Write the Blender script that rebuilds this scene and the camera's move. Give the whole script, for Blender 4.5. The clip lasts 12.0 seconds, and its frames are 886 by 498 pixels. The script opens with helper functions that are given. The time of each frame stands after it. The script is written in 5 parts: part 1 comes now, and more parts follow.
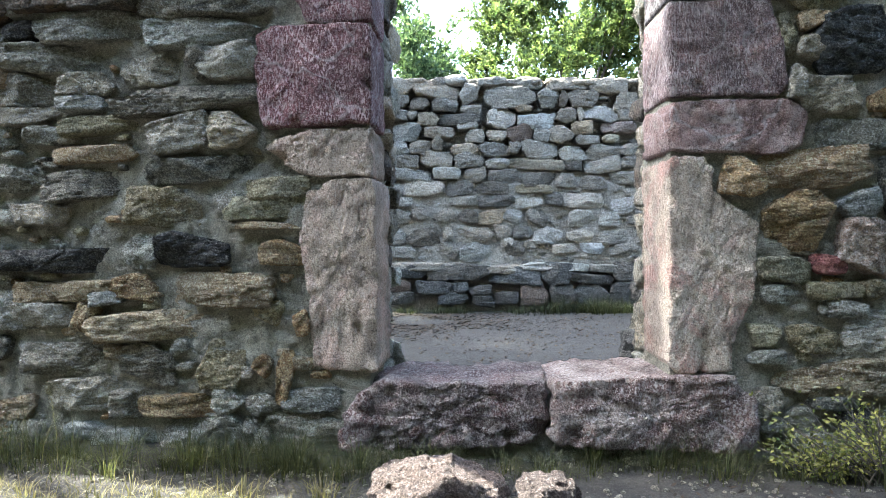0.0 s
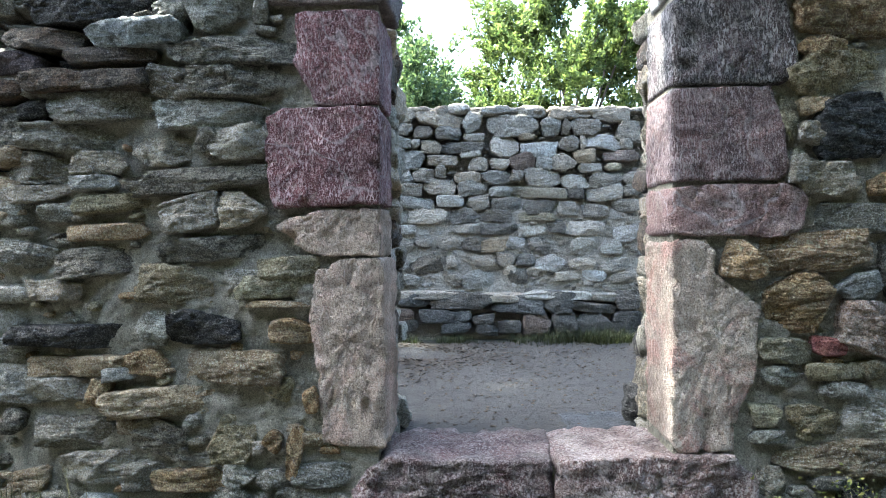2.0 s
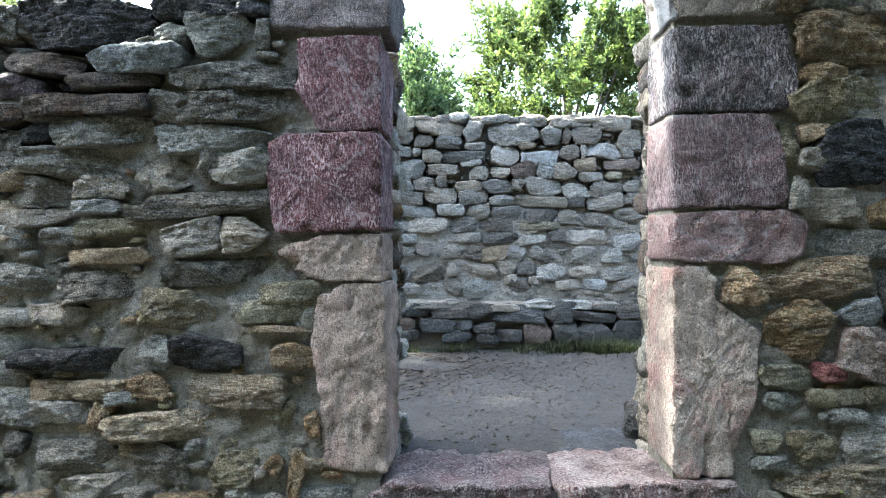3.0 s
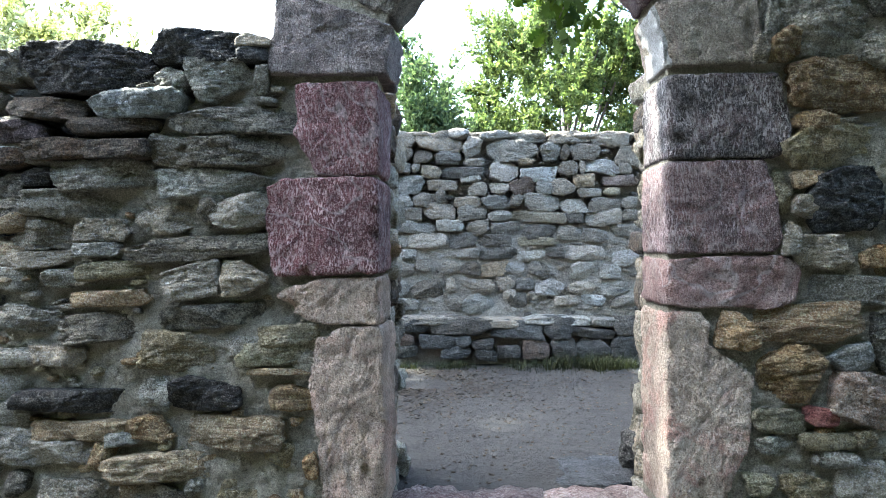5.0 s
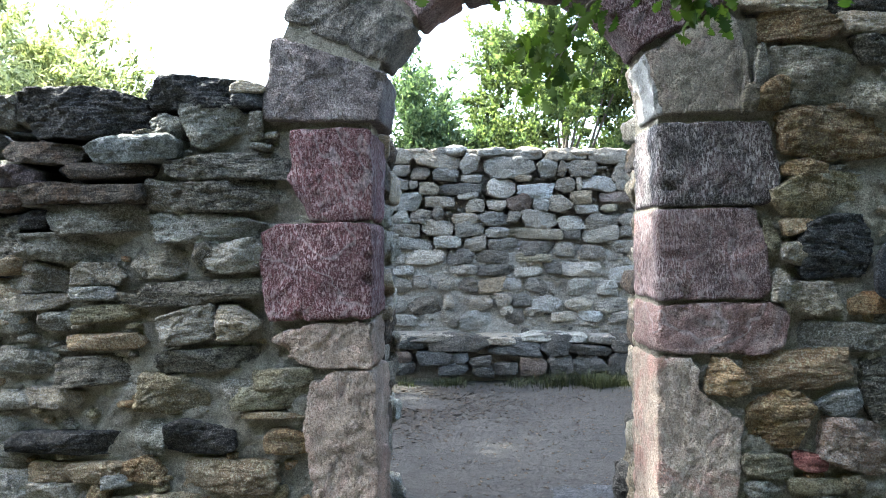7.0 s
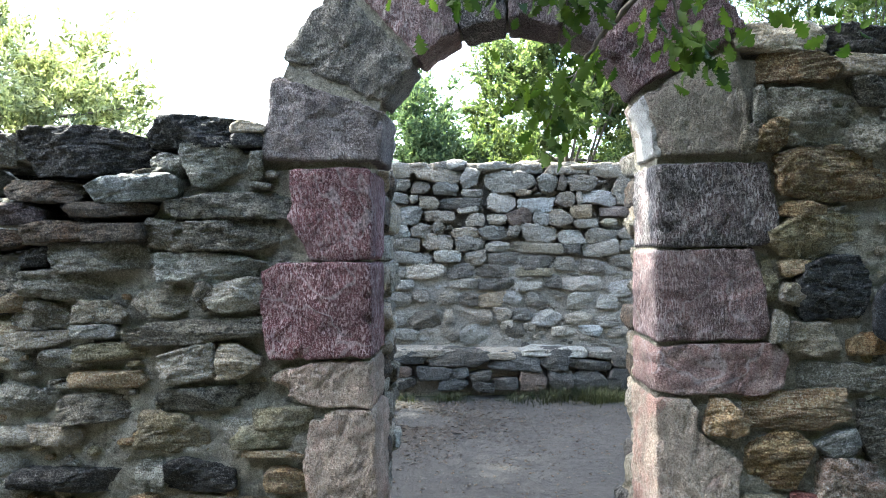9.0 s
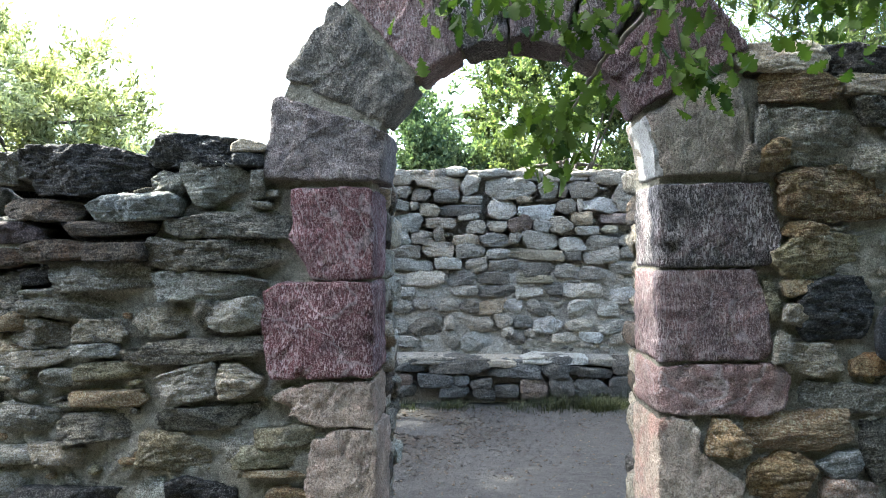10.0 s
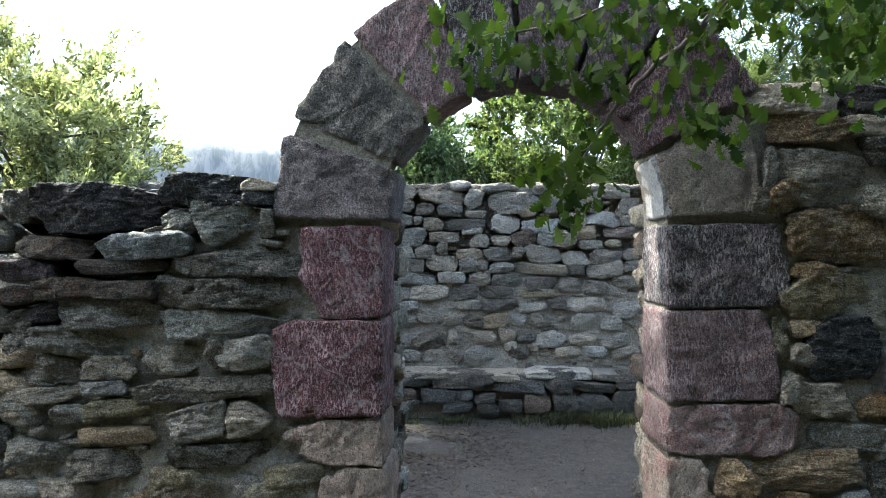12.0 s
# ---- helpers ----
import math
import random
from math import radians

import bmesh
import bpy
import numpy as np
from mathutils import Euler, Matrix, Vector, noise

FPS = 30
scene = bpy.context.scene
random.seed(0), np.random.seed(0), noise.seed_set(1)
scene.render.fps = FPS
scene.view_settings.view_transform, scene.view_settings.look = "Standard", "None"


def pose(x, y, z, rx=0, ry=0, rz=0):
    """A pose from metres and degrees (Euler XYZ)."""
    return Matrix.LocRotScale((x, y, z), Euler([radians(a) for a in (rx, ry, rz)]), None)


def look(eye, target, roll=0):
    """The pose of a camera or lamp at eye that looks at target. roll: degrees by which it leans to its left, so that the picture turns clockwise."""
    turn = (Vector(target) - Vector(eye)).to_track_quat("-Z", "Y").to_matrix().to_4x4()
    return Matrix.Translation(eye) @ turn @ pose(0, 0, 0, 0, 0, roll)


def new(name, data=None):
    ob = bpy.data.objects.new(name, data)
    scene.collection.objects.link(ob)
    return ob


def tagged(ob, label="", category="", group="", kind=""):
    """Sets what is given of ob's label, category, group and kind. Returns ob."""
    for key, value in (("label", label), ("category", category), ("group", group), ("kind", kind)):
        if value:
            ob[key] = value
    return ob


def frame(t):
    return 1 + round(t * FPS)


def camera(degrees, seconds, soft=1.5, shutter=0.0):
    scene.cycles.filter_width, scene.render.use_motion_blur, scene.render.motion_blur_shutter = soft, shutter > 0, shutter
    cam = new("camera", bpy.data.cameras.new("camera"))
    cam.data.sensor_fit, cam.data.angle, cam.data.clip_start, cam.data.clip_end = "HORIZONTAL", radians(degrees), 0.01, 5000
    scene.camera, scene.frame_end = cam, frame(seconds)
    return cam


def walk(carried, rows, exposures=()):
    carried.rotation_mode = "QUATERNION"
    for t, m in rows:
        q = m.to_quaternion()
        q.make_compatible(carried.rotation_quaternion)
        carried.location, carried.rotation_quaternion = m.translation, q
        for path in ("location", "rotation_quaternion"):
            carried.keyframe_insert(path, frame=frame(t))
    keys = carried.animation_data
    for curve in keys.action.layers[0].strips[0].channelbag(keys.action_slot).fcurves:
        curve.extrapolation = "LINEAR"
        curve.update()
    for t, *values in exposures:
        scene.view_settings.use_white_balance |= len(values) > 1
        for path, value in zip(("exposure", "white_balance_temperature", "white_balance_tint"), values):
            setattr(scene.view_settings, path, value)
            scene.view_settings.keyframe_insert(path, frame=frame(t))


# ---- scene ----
cam = camera(61.8, 12.0, soft=0.9)
METRES, EYE, TILT, LEAN, TURN = 1.0, 0.75, 0.0, 0.0, 0.0
ROWS = [
    (0.0, 0.0, 0.0, 0.0, 0.0, 0.0, -0.0),
    (0.5, -0.003, -0.0122, 0.0994, 0.02, -0.0, -0.0),
    (1.0, -0.0094, -0.0237, 0.1754, 0.05, -0.01, 0.0),
    (1.5, -0.0107, -0.0341, 0.2189, 0.07, -0.02, -0.01),
    (2.0, -0.0187, -0.0457, 0.2622, 0.1, -0.01, -0.01),
    (2.5, -0.0251, -0.0481, 0.3052, 0.12, -0.01, -0.02),
    (3.0, -0.0219, -0.0533, 0.3469, 0.13, -0.02, -0.04),
    (5.0, -0.0101, -0.0795, 0.4944, 0.16, -0.02, -0.05),
    (5.5, -0.006, -0.0882, 0.5301, 0.17, -0.01, -0.05),
    (6.0, 0.0064, -0.0919, 0.5712, 0.17, -0.01, -0.05),
    (6.5, 0.0122, -0.095, 0.6126, 0.18, 0.01, -0.03),
    (7.0, 0.0156, -0.1035, 0.6455, 0.18, 0.03, -0.03),
    (9.0, 0.0191, -0.1105, 0.7797, 0.22, 0.04, -0.04),
    (9.5, 0.0166, -0.1083, 0.8096, 0.22, 0.04, -0.05),
    (10.0, 0.0139, -0.1061, 0.846, 0.23, 0.05, -0.05),
    (10.5, 0.0081, -0.099, 0.8782, 0.25, 0.05, -0.04),
    (11.0, -0.0039, -0.1013, 0.9175, 0.24, 0.05, -0.06),
    (11.5, -0.0127, -0.1059, 0.9458, 0.25, 0.06, -0.06),
    (12.0, -0.0159, -0.1151, 0.9779, 0.26, 0.08, -0.06),
]
walk(cam, [(t, pose(0, 0, EYE, TILT, LEAN, TURN) @ pose(METRES * x, METRES * y, METRES * z, 90 + pitch, roll, yaw)) for t, x, y, z, yaw, pitch, roll in ROWS],
     exposures=[(t, 3.82 + e, k, 3) for t, e, k in ((0.0, 0.12, 6020), (3.0, 0.05, 5950), (7.0, 0.0, 6050), (10.5, -0.1, 6150), (11.25, -0.4, 6150), (12.0, -0.88, 6150))])

# ---- light: an open sky, and a high sun from behind and to the left of the ruin ----
SUN_EL, SUN_AZ = 58.0, -66.0     # degrees; azimuth from +y towards +x
sky_world = bpy.data.worlds.new("sky")
scene.world = sky_world
sky_world.use_nodes = True
wn = sky_world.node_tree
wn.nodes.clear()
w_out = wn.nodes.new("ShaderNodeOutputWorld")
w_bg = wn.nodes.new("ShaderNodeBackground")
w_sky = wn.nodes.new("ShaderNodeTexSky")
w_sky.sky_type = "NISHITA"
w_sky.sun_disc = False
w_sky.sun_elevation = radians(SUN_EL)
w_sky.sun_rotation = radians(SUN_AZ)
w_sky.air_density, w_sky.dust_density, w_sky.ozone_density = 1.0, 4.0, 1.0
w_bg.inputs["Strength"].default_value = 0.15
wn.links.new(w_sky.outputs[0], w_bg.inputs[0])
wn.links.new(w_bg.outputs[0], w_out.inputs[0])
sun_data = bpy.data.lights.new("sun", "SUN")
sun_data.energy, sun_data.angle, sun_data.color = 4.0, radians(0.53), (1.0, 0.95, 0.87)
sun = new("sun", sun_data)
_d = Vector((math.sin(radians(SUN_AZ)) * math.cos(radians(SUN_EL)), math.cos(radians(SUN_AZ)) * math.cos(radians(SUN_EL)), math.sin(radians(SUN_EL))))
sun.matrix_world = look(_d * 60, (0, 0, 0))

# ---- materials ----
class Nodes:
    """A short way to wire a node material."""

    def __init__(self, name):
        self.mat = bpy.data.materials.new(name)
        self.mat.use_nodes = True
        self.t = self.mat.node_tree
        self.t.nodes.clear()
        self.out = self.t.nodes.new("ShaderNodeOutputMaterial")

    def add(self, kind, **inputs):
        n = self.t.nodes.new(kind)
        for k, v in inputs.items():
            self.put(n, k.replace("_", " "), v)
        return n

    def put(self, n, key, v):
        sock = n.inputs[int(key[1:])] if key[0] == "i" and key[1:].isdigit() else n.inputs[key]
        if isinstance(v, bpy.types.NodeSocket):
            self.t.links.new(v, sock)
        else:
            sock.default_value = v

    def coords(self, scale=(1, 1, 1), world=False):
        tc = self.add("ShaderNodeTexCoord")
        mp = self.add("ShaderNodeMapping", Scale=scale)
        if world:
            geo = self.add("ShaderNodeNewGeometry")
            self.t.links.new(geo.outputs["Position"], mp.inputs["Vector"])
        else:
            rnd = self.add("ShaderNodeObjectInfo")
            sc = self.add("ShaderNodeVectorMath", i0=(37.0, 53.0, 71.0))
            sc.operation = "SCALE"
            self.t.links.new(rnd.outputs["Random"], sc.inputs["Scale"])
            ad = self.add("ShaderNodeVectorMath", i0=tc.outputs["Object"], i1=sc.outputs[0])
            self.t.links.new(ad.outputs[0], mp.inputs["Vector"])
        return mp.outputs[0]

    def noise(self, vec, scale, detail=6.0, rough=0.6, distort=0.0):
        return self.add("ShaderNodeTexNoise", Vector=vec, Scale=scale, Detail=detail, Roughness=rough, Distortion=distort).outputs["Fac"]

    def ramp(self, fac, lo, hi):
        return self.add("ShaderNodeMapRange", Value=fac, i1=lo, i2=hi).outputs["Result"]

    def mix(self, fac, a, b, mode="MIX"):
        n = self.t.nodes.new("ShaderNodeMix")
        n.data_type, n.blend_type = "RGBA", mode
        for k, v in ((0, fac), (6, a), (7, b)):
            if isinstance(v, bpy.types.NodeSocket):
                self.t.links.new(v, n.inputs[k])
            else:
                n.inputs[k].default_value = v if k == 0 else (*v, 1.0)
        return n.outputs[2]

    def math(self, op, a, b=0.0):
        n = self.add("ShaderNodeMath", i0=a, i1=b)
        n.operation = op
        return n.outputs[0]

    def random(self):
        return self.add("ShaderNodeObjectInfo").outputs["Random"]

    def vary(self, col, amount=0.35):
        """Lighter or darker, piece by piece."""
        hsv = self.add("ShaderNodeHueSaturation", Color=col)
        self.put(hsv, "Value", self.add("ShaderNodeMapRange", Value=self.random(), i3=1 - amount, i4=1 + amount).outputs[0])
        other = self.math("FRACT", self.math("MULTIPLY", self.random(), 17.31))
        return self.mix(1.0, hsv.outputs[0], self.mix(other, (1.12, 1.0, 0.84), (0.93, 1.0, 1.04)), "MULTIPLY")

    def surface(self, col, rough=0.85, height=None, strength=0.5, distance=0.01, spec=0.3):
        b = self.add("ShaderNodeBsdfPrincipled", Base_Color=col, Roughness=rough)
        b.inputs["Specular IOR Level"].default_value = spec
        if height is not None:
            bump = self.add("ShaderNodeBump", Height=height, Strength=strength, Distance=distance)
            self.t.links.new(bump.outputs[0], b.inputs["Normal"])
        self.t.links.new(b.outputs[0], self.out.inputs[0])
        return self.mat


def field_stone(name, dark, mid, light, strata=1.0, lichen=0.15, rust=0.0, dust=0.0):
    """Rough schist or gneiss: layered along x, mottled, with pale lichen and rust."""
    n = Nodes(name)
    v = n.coords((1, 1, 1))
    lay = n.coords((1.0, 1.0, 1 + 2.2 * strata))
    big = n.noise(v, 9, 5, 0.6, 0.6)
    bands = n.noise(lay, 14, 8, 0.7, 0.8)
    grit = n.noise(v, 170, 4, 0.75)
    col = n.mix(n.ramp(big, 0.36, 0.64), dark, mid)
    col = n.mix(n.ramp(bands, 0.47, 0.72), col, light)
    if rust:
        col = n.mix(n.math("MULTIPLY", n.ramp(n.noise(v, 12, 5, 0.65), 0.46, 0.62), rust), col, (0.27, 0.125, 0.045))
    col = n.vary(col, 0.32)
    blot = n.noise(v, 26, 6, 0.7, 1.2)
    col = n.mix(n.math("MULTIPLY", n.ramp(blot, 0.52, 0.40), 0.6), col, tuple(c * 0.55 for c in dark))
    if dust:
        col = n.mix(n.math("MULTIPLY", n.ramp(n.noise(v, 7, 7, 0.7, 0.8), 0.50, 0.60), dust), col, (0.40, 0.355, 0.27))
    col = n.mix(n.math("MULTIPLY", n.ramp(grit, 0.50, 0.40), 0.75), col, tuple(c * 0.4 for c in dark))
    col = n.mix(n.math("MULTIPLY", n.ramp(grit, 0.54, 0.64), 0.5), col, tuple(min(0.7, c * 1.7 + 0.05) for c in light))
    spots = n.ramp(n.noise(v, 55, 6, 0.75), 0.60 - 0.12 * lichen, 0.68)
    col = n.mix(n.math("MULTIPLY", spots, 0.25 + lichen), col, (0.50, 0.50, 0.46))
    fine = n.noise(v, 42, 9, 0.72, 0.4)
    fleck = n.noise(v, 80, 4, 0.65, 0.5)
    col = n.mix(n.math("MULTIPLY", n.ramp(fleck, 0.56, 0.63), 0.38), col, tuple(min(0.75, c * 1.45 + 0.02) for c in light))
    # Seams and low spots darkened in colour, in place of shade in the relief.
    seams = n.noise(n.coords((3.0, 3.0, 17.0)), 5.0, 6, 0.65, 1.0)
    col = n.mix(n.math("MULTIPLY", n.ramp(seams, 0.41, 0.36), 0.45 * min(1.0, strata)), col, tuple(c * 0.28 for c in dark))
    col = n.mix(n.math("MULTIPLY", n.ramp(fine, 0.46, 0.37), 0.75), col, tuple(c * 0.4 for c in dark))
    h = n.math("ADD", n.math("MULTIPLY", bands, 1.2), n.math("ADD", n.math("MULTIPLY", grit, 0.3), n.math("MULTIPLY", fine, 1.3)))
    h = n.math("ADD", h, n.math("MULTIPLY", seams, 0.6 * strata))
    return n.surface(col, 0.85, h, 1.0, 0.05)


def tooled_stone(name, dark, mid, marks, amount=0.6, blotch=None, streak=(170, 170, 58), turn=0.0, vein=0.0, polish=0.85):
    """Dressed granite, pecked with a point: short pale strokes on a speckled ground."""
    n = Nodes(name)
    v = n.coords((1, 1, 1))
    pk0 = n.coords((1, 1, 1))
    rot = n.add("ShaderNodeMapping", Vector=pk0, Rotation=(0, turn, 0), Scale=streak)
    pk = rot.outputs[0]
    strokes = n.noise(pk, 1.0, 3, 0.55, 0.5)
    grain = n.noise(v, 230, 3, 0.7)
    big = n.noise(v, 7, 5, 0.6, 0.5)
    col = n.mix(n.ramp(big, 0.35, 0.65), dark, mid)
    if blotch:
        col = n.mix(n.math("MULTIPLY", n.ramp(n.noise(v, 4.5, 6, 0.65, 1.0), 0.48, 0.60), 0.85), col, blotch)
    col = n.mix(n.math("MULTIPLY", n.ramp(grain, 0.49, 0.39), 0.7), col, tuple(c * 0.35 for c in dark))
    col = n.mix(n.math("MULTIPLY", n.ramp(grain, 0.53, 0.62), 0.55), col, marks)
    if vein:
        line = n.math("ABSOLUTE", n.math("SUBTRACT", n.noise(v, 3.2, 3, 0.5, 0.4), 0.5))
        col = n.mix(n.math("MULTIPLY", n.ramp(line, 0.012, 0.004), vein), col, (0.58, 0.54, 0.52))
    worn = n.ramp(n.noise(v, 9, 6, 0.65), 0.36, 0.62)
    rot2 = n.add("ShaderNodeMapping", Vector=pk0, Rotation=(0, turn + 0.8, 0), Scale=tuple(c * 0.85 for c in streak))
    cross = n.noise(rot2.outputs[0], 1.0, 3, 0.6, 0.6)
    col = n.mix(n.math("MULTIPLY", n.math("MULTIPLY", n.ramp(strokes, 0.52, 0.58), worn), amount), col, marks)
    worn2 = n.ramp(n.noise(v, 7, 5, 0.6, 0.5), 0.46, 0.60)
    col = n.mix(n.math("MULTIPLY", n.math("MULTIPLY", n.ramp(cross, 0.54, 0.60), worn2), amount * 0.8), col, marks)
    tone = n.noise(v, 3.4, 4, 0.6, 0.8)
    hsv = n.add("ShaderNodeHueSaturation", Color=col)
    n.put(hsv, "Value", n.add("ShaderNodeMapRange", Value=tone, i1=0.3, i2=0.7, i3=0.62, i4=1.38).outputs[0])
    col = n.mix(n.math("MULTIPLY", n.ramp(n.noise(v, 13, 8, 0.75, 0.6), 0.57, 0.66), 0.5), hsv.outputs[0], (0.34, 0.30, 0.255))
    col = n.mix(n.math("MULTIPLY", n.ramp(n.noise(v, 90, 4, 0.7), 0.44, 0.36), 0.5), col, tuple(c * 0.3 for c in dark))
    h = n.math("ADD", n.math("MULTIPLY", strokes, -1.1), n.math("ADD", n.math("MULTIPLY", grain, 0.3), n.math("MULTIPLY", n.noise(v, 35, 5, 0.65), 0.9)))
    # Pits are coloured dark as well as bumped, to carry their shade.
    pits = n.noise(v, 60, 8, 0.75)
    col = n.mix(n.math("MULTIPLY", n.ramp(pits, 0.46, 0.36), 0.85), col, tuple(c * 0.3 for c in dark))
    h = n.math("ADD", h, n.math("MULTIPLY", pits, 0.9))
    return n.surface(col, polish, h, 1.0, 0.03, 0.3 if polish > 0.7 else 0.5)


def mortar_like(name, dark, mid, light, grit_scale=210, relief=0.035):
    n = Nodes(name)
    v = n.coords((1, 1, 1), world=True)
    big = n.noise(v, 2.6, 6, 0.6, 0.5)
    mid_n = n.noise(v, 22, 7, 0.7)
    grit = n.noise(v, grit_scale, 4, 0.75)
    col = n.mix(n.ramp(big, 0.36, 0.64), dark, mid)
    col = n.mix(n.ramp(mid_n, 0.48, 0.68), col, light)
    col = n.mix(n.math("MULTIPLY", n.ramp(grit, 0.49, 0.39), 0.6), col, tuple(c * 0.4 for c in dark))
    col = n.mix(n.math("MULTIPLY", n.ramp(grit, 0.55, 0.65), 0.5), col, tuple(min(c * 1.5, 0.7) for c in light))
    h = n.math("ADD", n.math("MULTIPLY", mid_n, 1.2), n.math("MULTIPLY", grit, 0.35))
    # Hollows of the crust are coloured darker, standing for the shade in them.
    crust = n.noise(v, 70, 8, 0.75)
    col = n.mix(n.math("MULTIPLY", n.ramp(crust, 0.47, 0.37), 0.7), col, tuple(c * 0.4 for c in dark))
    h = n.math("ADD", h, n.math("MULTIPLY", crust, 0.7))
    return n.surface(col, 0.92, h, 1.0, relief)


def leaf_like(name, dark, light, translucence=0.45, spread=0.5):
    n = Nodes(name)
    geo = n.add("ShaderNodeNewGeometry")
    rnd = n.math("FRACT", n.math("ADD", geo.outputs["Random Per Island"], n.random()))
    col = n.mix(rnd, dark, light)
    patch = n.noise(n.coords((1, 1, 1), world=True), 1.6, 3, 0.5)
    hsv = n.add("ShaderNodeHueSaturation", Color=col)
    n.put(hsv, "Value", n.add("ShaderNodeMapRange", Value=patch, i1=0.3, i2=0.7, i3=1 - spread * 0.5, i4=1 + spread * 0.6).outputs[0])
    b = n.add("ShaderNodeBsdfPrincipled", Base_Color=hsv.outputs[0], Roughness=0.6)
    b.inputs["Specular IOR Level"].default_value = 0.08
    warm = n.mix(1.0, (1.15, 1.25, 0.7), hsv.outputs[0], "MULTIPLY")
    t = n.add("ShaderNodeBsdfTranslucent", Color=warm)
    m = n.add("ShaderNodeMixShader", i0=translucence, i1=b.outputs[0], i2=t.outputs[0])
    n.t.links.new(m.outputs[0], n.out.inputs[0])
    return n.mat


def bark_like(name, dark, light):
    n = Nodes(name)
    v = n.coords((30, 30, 6))
    a = n.noise(v, 1.0, 6, 0.7, 0.5)
    return n.surface(n.mix(n.ramp(a, 0.35, 0.65), dark, light), 0.9, a, 0.8, 0.01)


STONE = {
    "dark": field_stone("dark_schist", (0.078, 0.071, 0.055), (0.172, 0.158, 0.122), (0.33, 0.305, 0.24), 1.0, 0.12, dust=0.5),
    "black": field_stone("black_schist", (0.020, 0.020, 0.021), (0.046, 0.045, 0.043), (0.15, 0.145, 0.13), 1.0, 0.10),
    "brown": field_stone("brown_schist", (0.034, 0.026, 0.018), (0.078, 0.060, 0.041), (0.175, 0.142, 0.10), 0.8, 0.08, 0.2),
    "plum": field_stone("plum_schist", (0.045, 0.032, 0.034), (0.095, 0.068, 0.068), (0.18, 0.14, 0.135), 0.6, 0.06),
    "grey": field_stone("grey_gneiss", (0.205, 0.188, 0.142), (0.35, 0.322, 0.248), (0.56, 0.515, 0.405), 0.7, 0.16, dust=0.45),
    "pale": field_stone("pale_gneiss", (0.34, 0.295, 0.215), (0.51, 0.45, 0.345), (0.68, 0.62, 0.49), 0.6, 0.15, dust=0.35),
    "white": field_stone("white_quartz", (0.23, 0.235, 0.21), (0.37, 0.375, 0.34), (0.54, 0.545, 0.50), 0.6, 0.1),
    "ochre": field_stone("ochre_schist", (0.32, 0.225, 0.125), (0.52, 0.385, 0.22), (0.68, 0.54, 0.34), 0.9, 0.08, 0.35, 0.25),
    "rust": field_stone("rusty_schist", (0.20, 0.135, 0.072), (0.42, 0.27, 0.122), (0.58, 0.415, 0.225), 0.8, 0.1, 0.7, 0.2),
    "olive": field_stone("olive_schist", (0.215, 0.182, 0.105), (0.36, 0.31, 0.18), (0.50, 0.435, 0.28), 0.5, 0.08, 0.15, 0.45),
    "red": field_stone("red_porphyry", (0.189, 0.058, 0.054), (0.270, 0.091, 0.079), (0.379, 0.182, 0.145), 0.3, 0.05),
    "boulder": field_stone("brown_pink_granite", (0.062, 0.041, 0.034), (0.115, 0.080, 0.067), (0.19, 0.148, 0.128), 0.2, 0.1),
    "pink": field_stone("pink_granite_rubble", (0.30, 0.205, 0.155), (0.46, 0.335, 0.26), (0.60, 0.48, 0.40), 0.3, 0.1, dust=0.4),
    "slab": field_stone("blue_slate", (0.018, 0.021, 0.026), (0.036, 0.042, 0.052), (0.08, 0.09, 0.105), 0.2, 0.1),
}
# far wall: paler stone, part of its open-sky brightness put into the colour
FAR_STONE = {
    # bench front: dark stone, darkened further for the shade under the seat
    "shade": field_stone("shaded_bench_schist", (0.044, 0.041, 0.037), (0.087, 0.082, 0.072), (0.183, 0.174, 0.152), 0.5, 0.15),
    "dark": field_stone("far_dark_gneiss", (0.091, 0.080, 0.066), (0.165, 0.146, 0.120), (0.270, 0.242, 0.200), 0.5, 0.15),
    "grey": field_stone("far_grey_gneiss", (0.213, 0.190, 0.157), (0.322, 0.289, 0.239), (0.461, 0.418, 0.348), 0.5, 0.2),
    "pale": field_stone("far_pale_gneiss", (0.331, 0.285, 0.224), (0.461, 0.404, 0.322), (0.583, 0.522, 0.426), 0.4, 0.15),
    "white": field_stone("far_white_quartz", (0.409, 0.374, 0.322), (0.522, 0.487, 0.426), (0.609, 0.583, 0.531), 0.3, 0.1),
    "ochre": field_stone("far_ochre_gneiss", (0.275, 0.221, 0.152), (0.387, 0.315, 0.224), (0.489, 0.413, 0.312), 0.5, 0.1),
    "rust": field_stone("far_rusty_gneiss", (0.132, 0.090, 0.068), (0.224, 0.160, 0.118), (0.325, 0.254, 0.203), 0.5, 0.1),
    "olive": field_stone("far_olive_gneiss", (0.235, 0.213, 0.152), (0.339, 0.309, 0.226), (0.458, 0.423, 0.322), 0.4, 0.1),
    "pink": field_stone("far_pink_gneiss", (0.305, 0.216, 0.177), (0.418, 0.310, 0.253), (0.509, 0.413, 0.346), 0.4, 0.1),
}
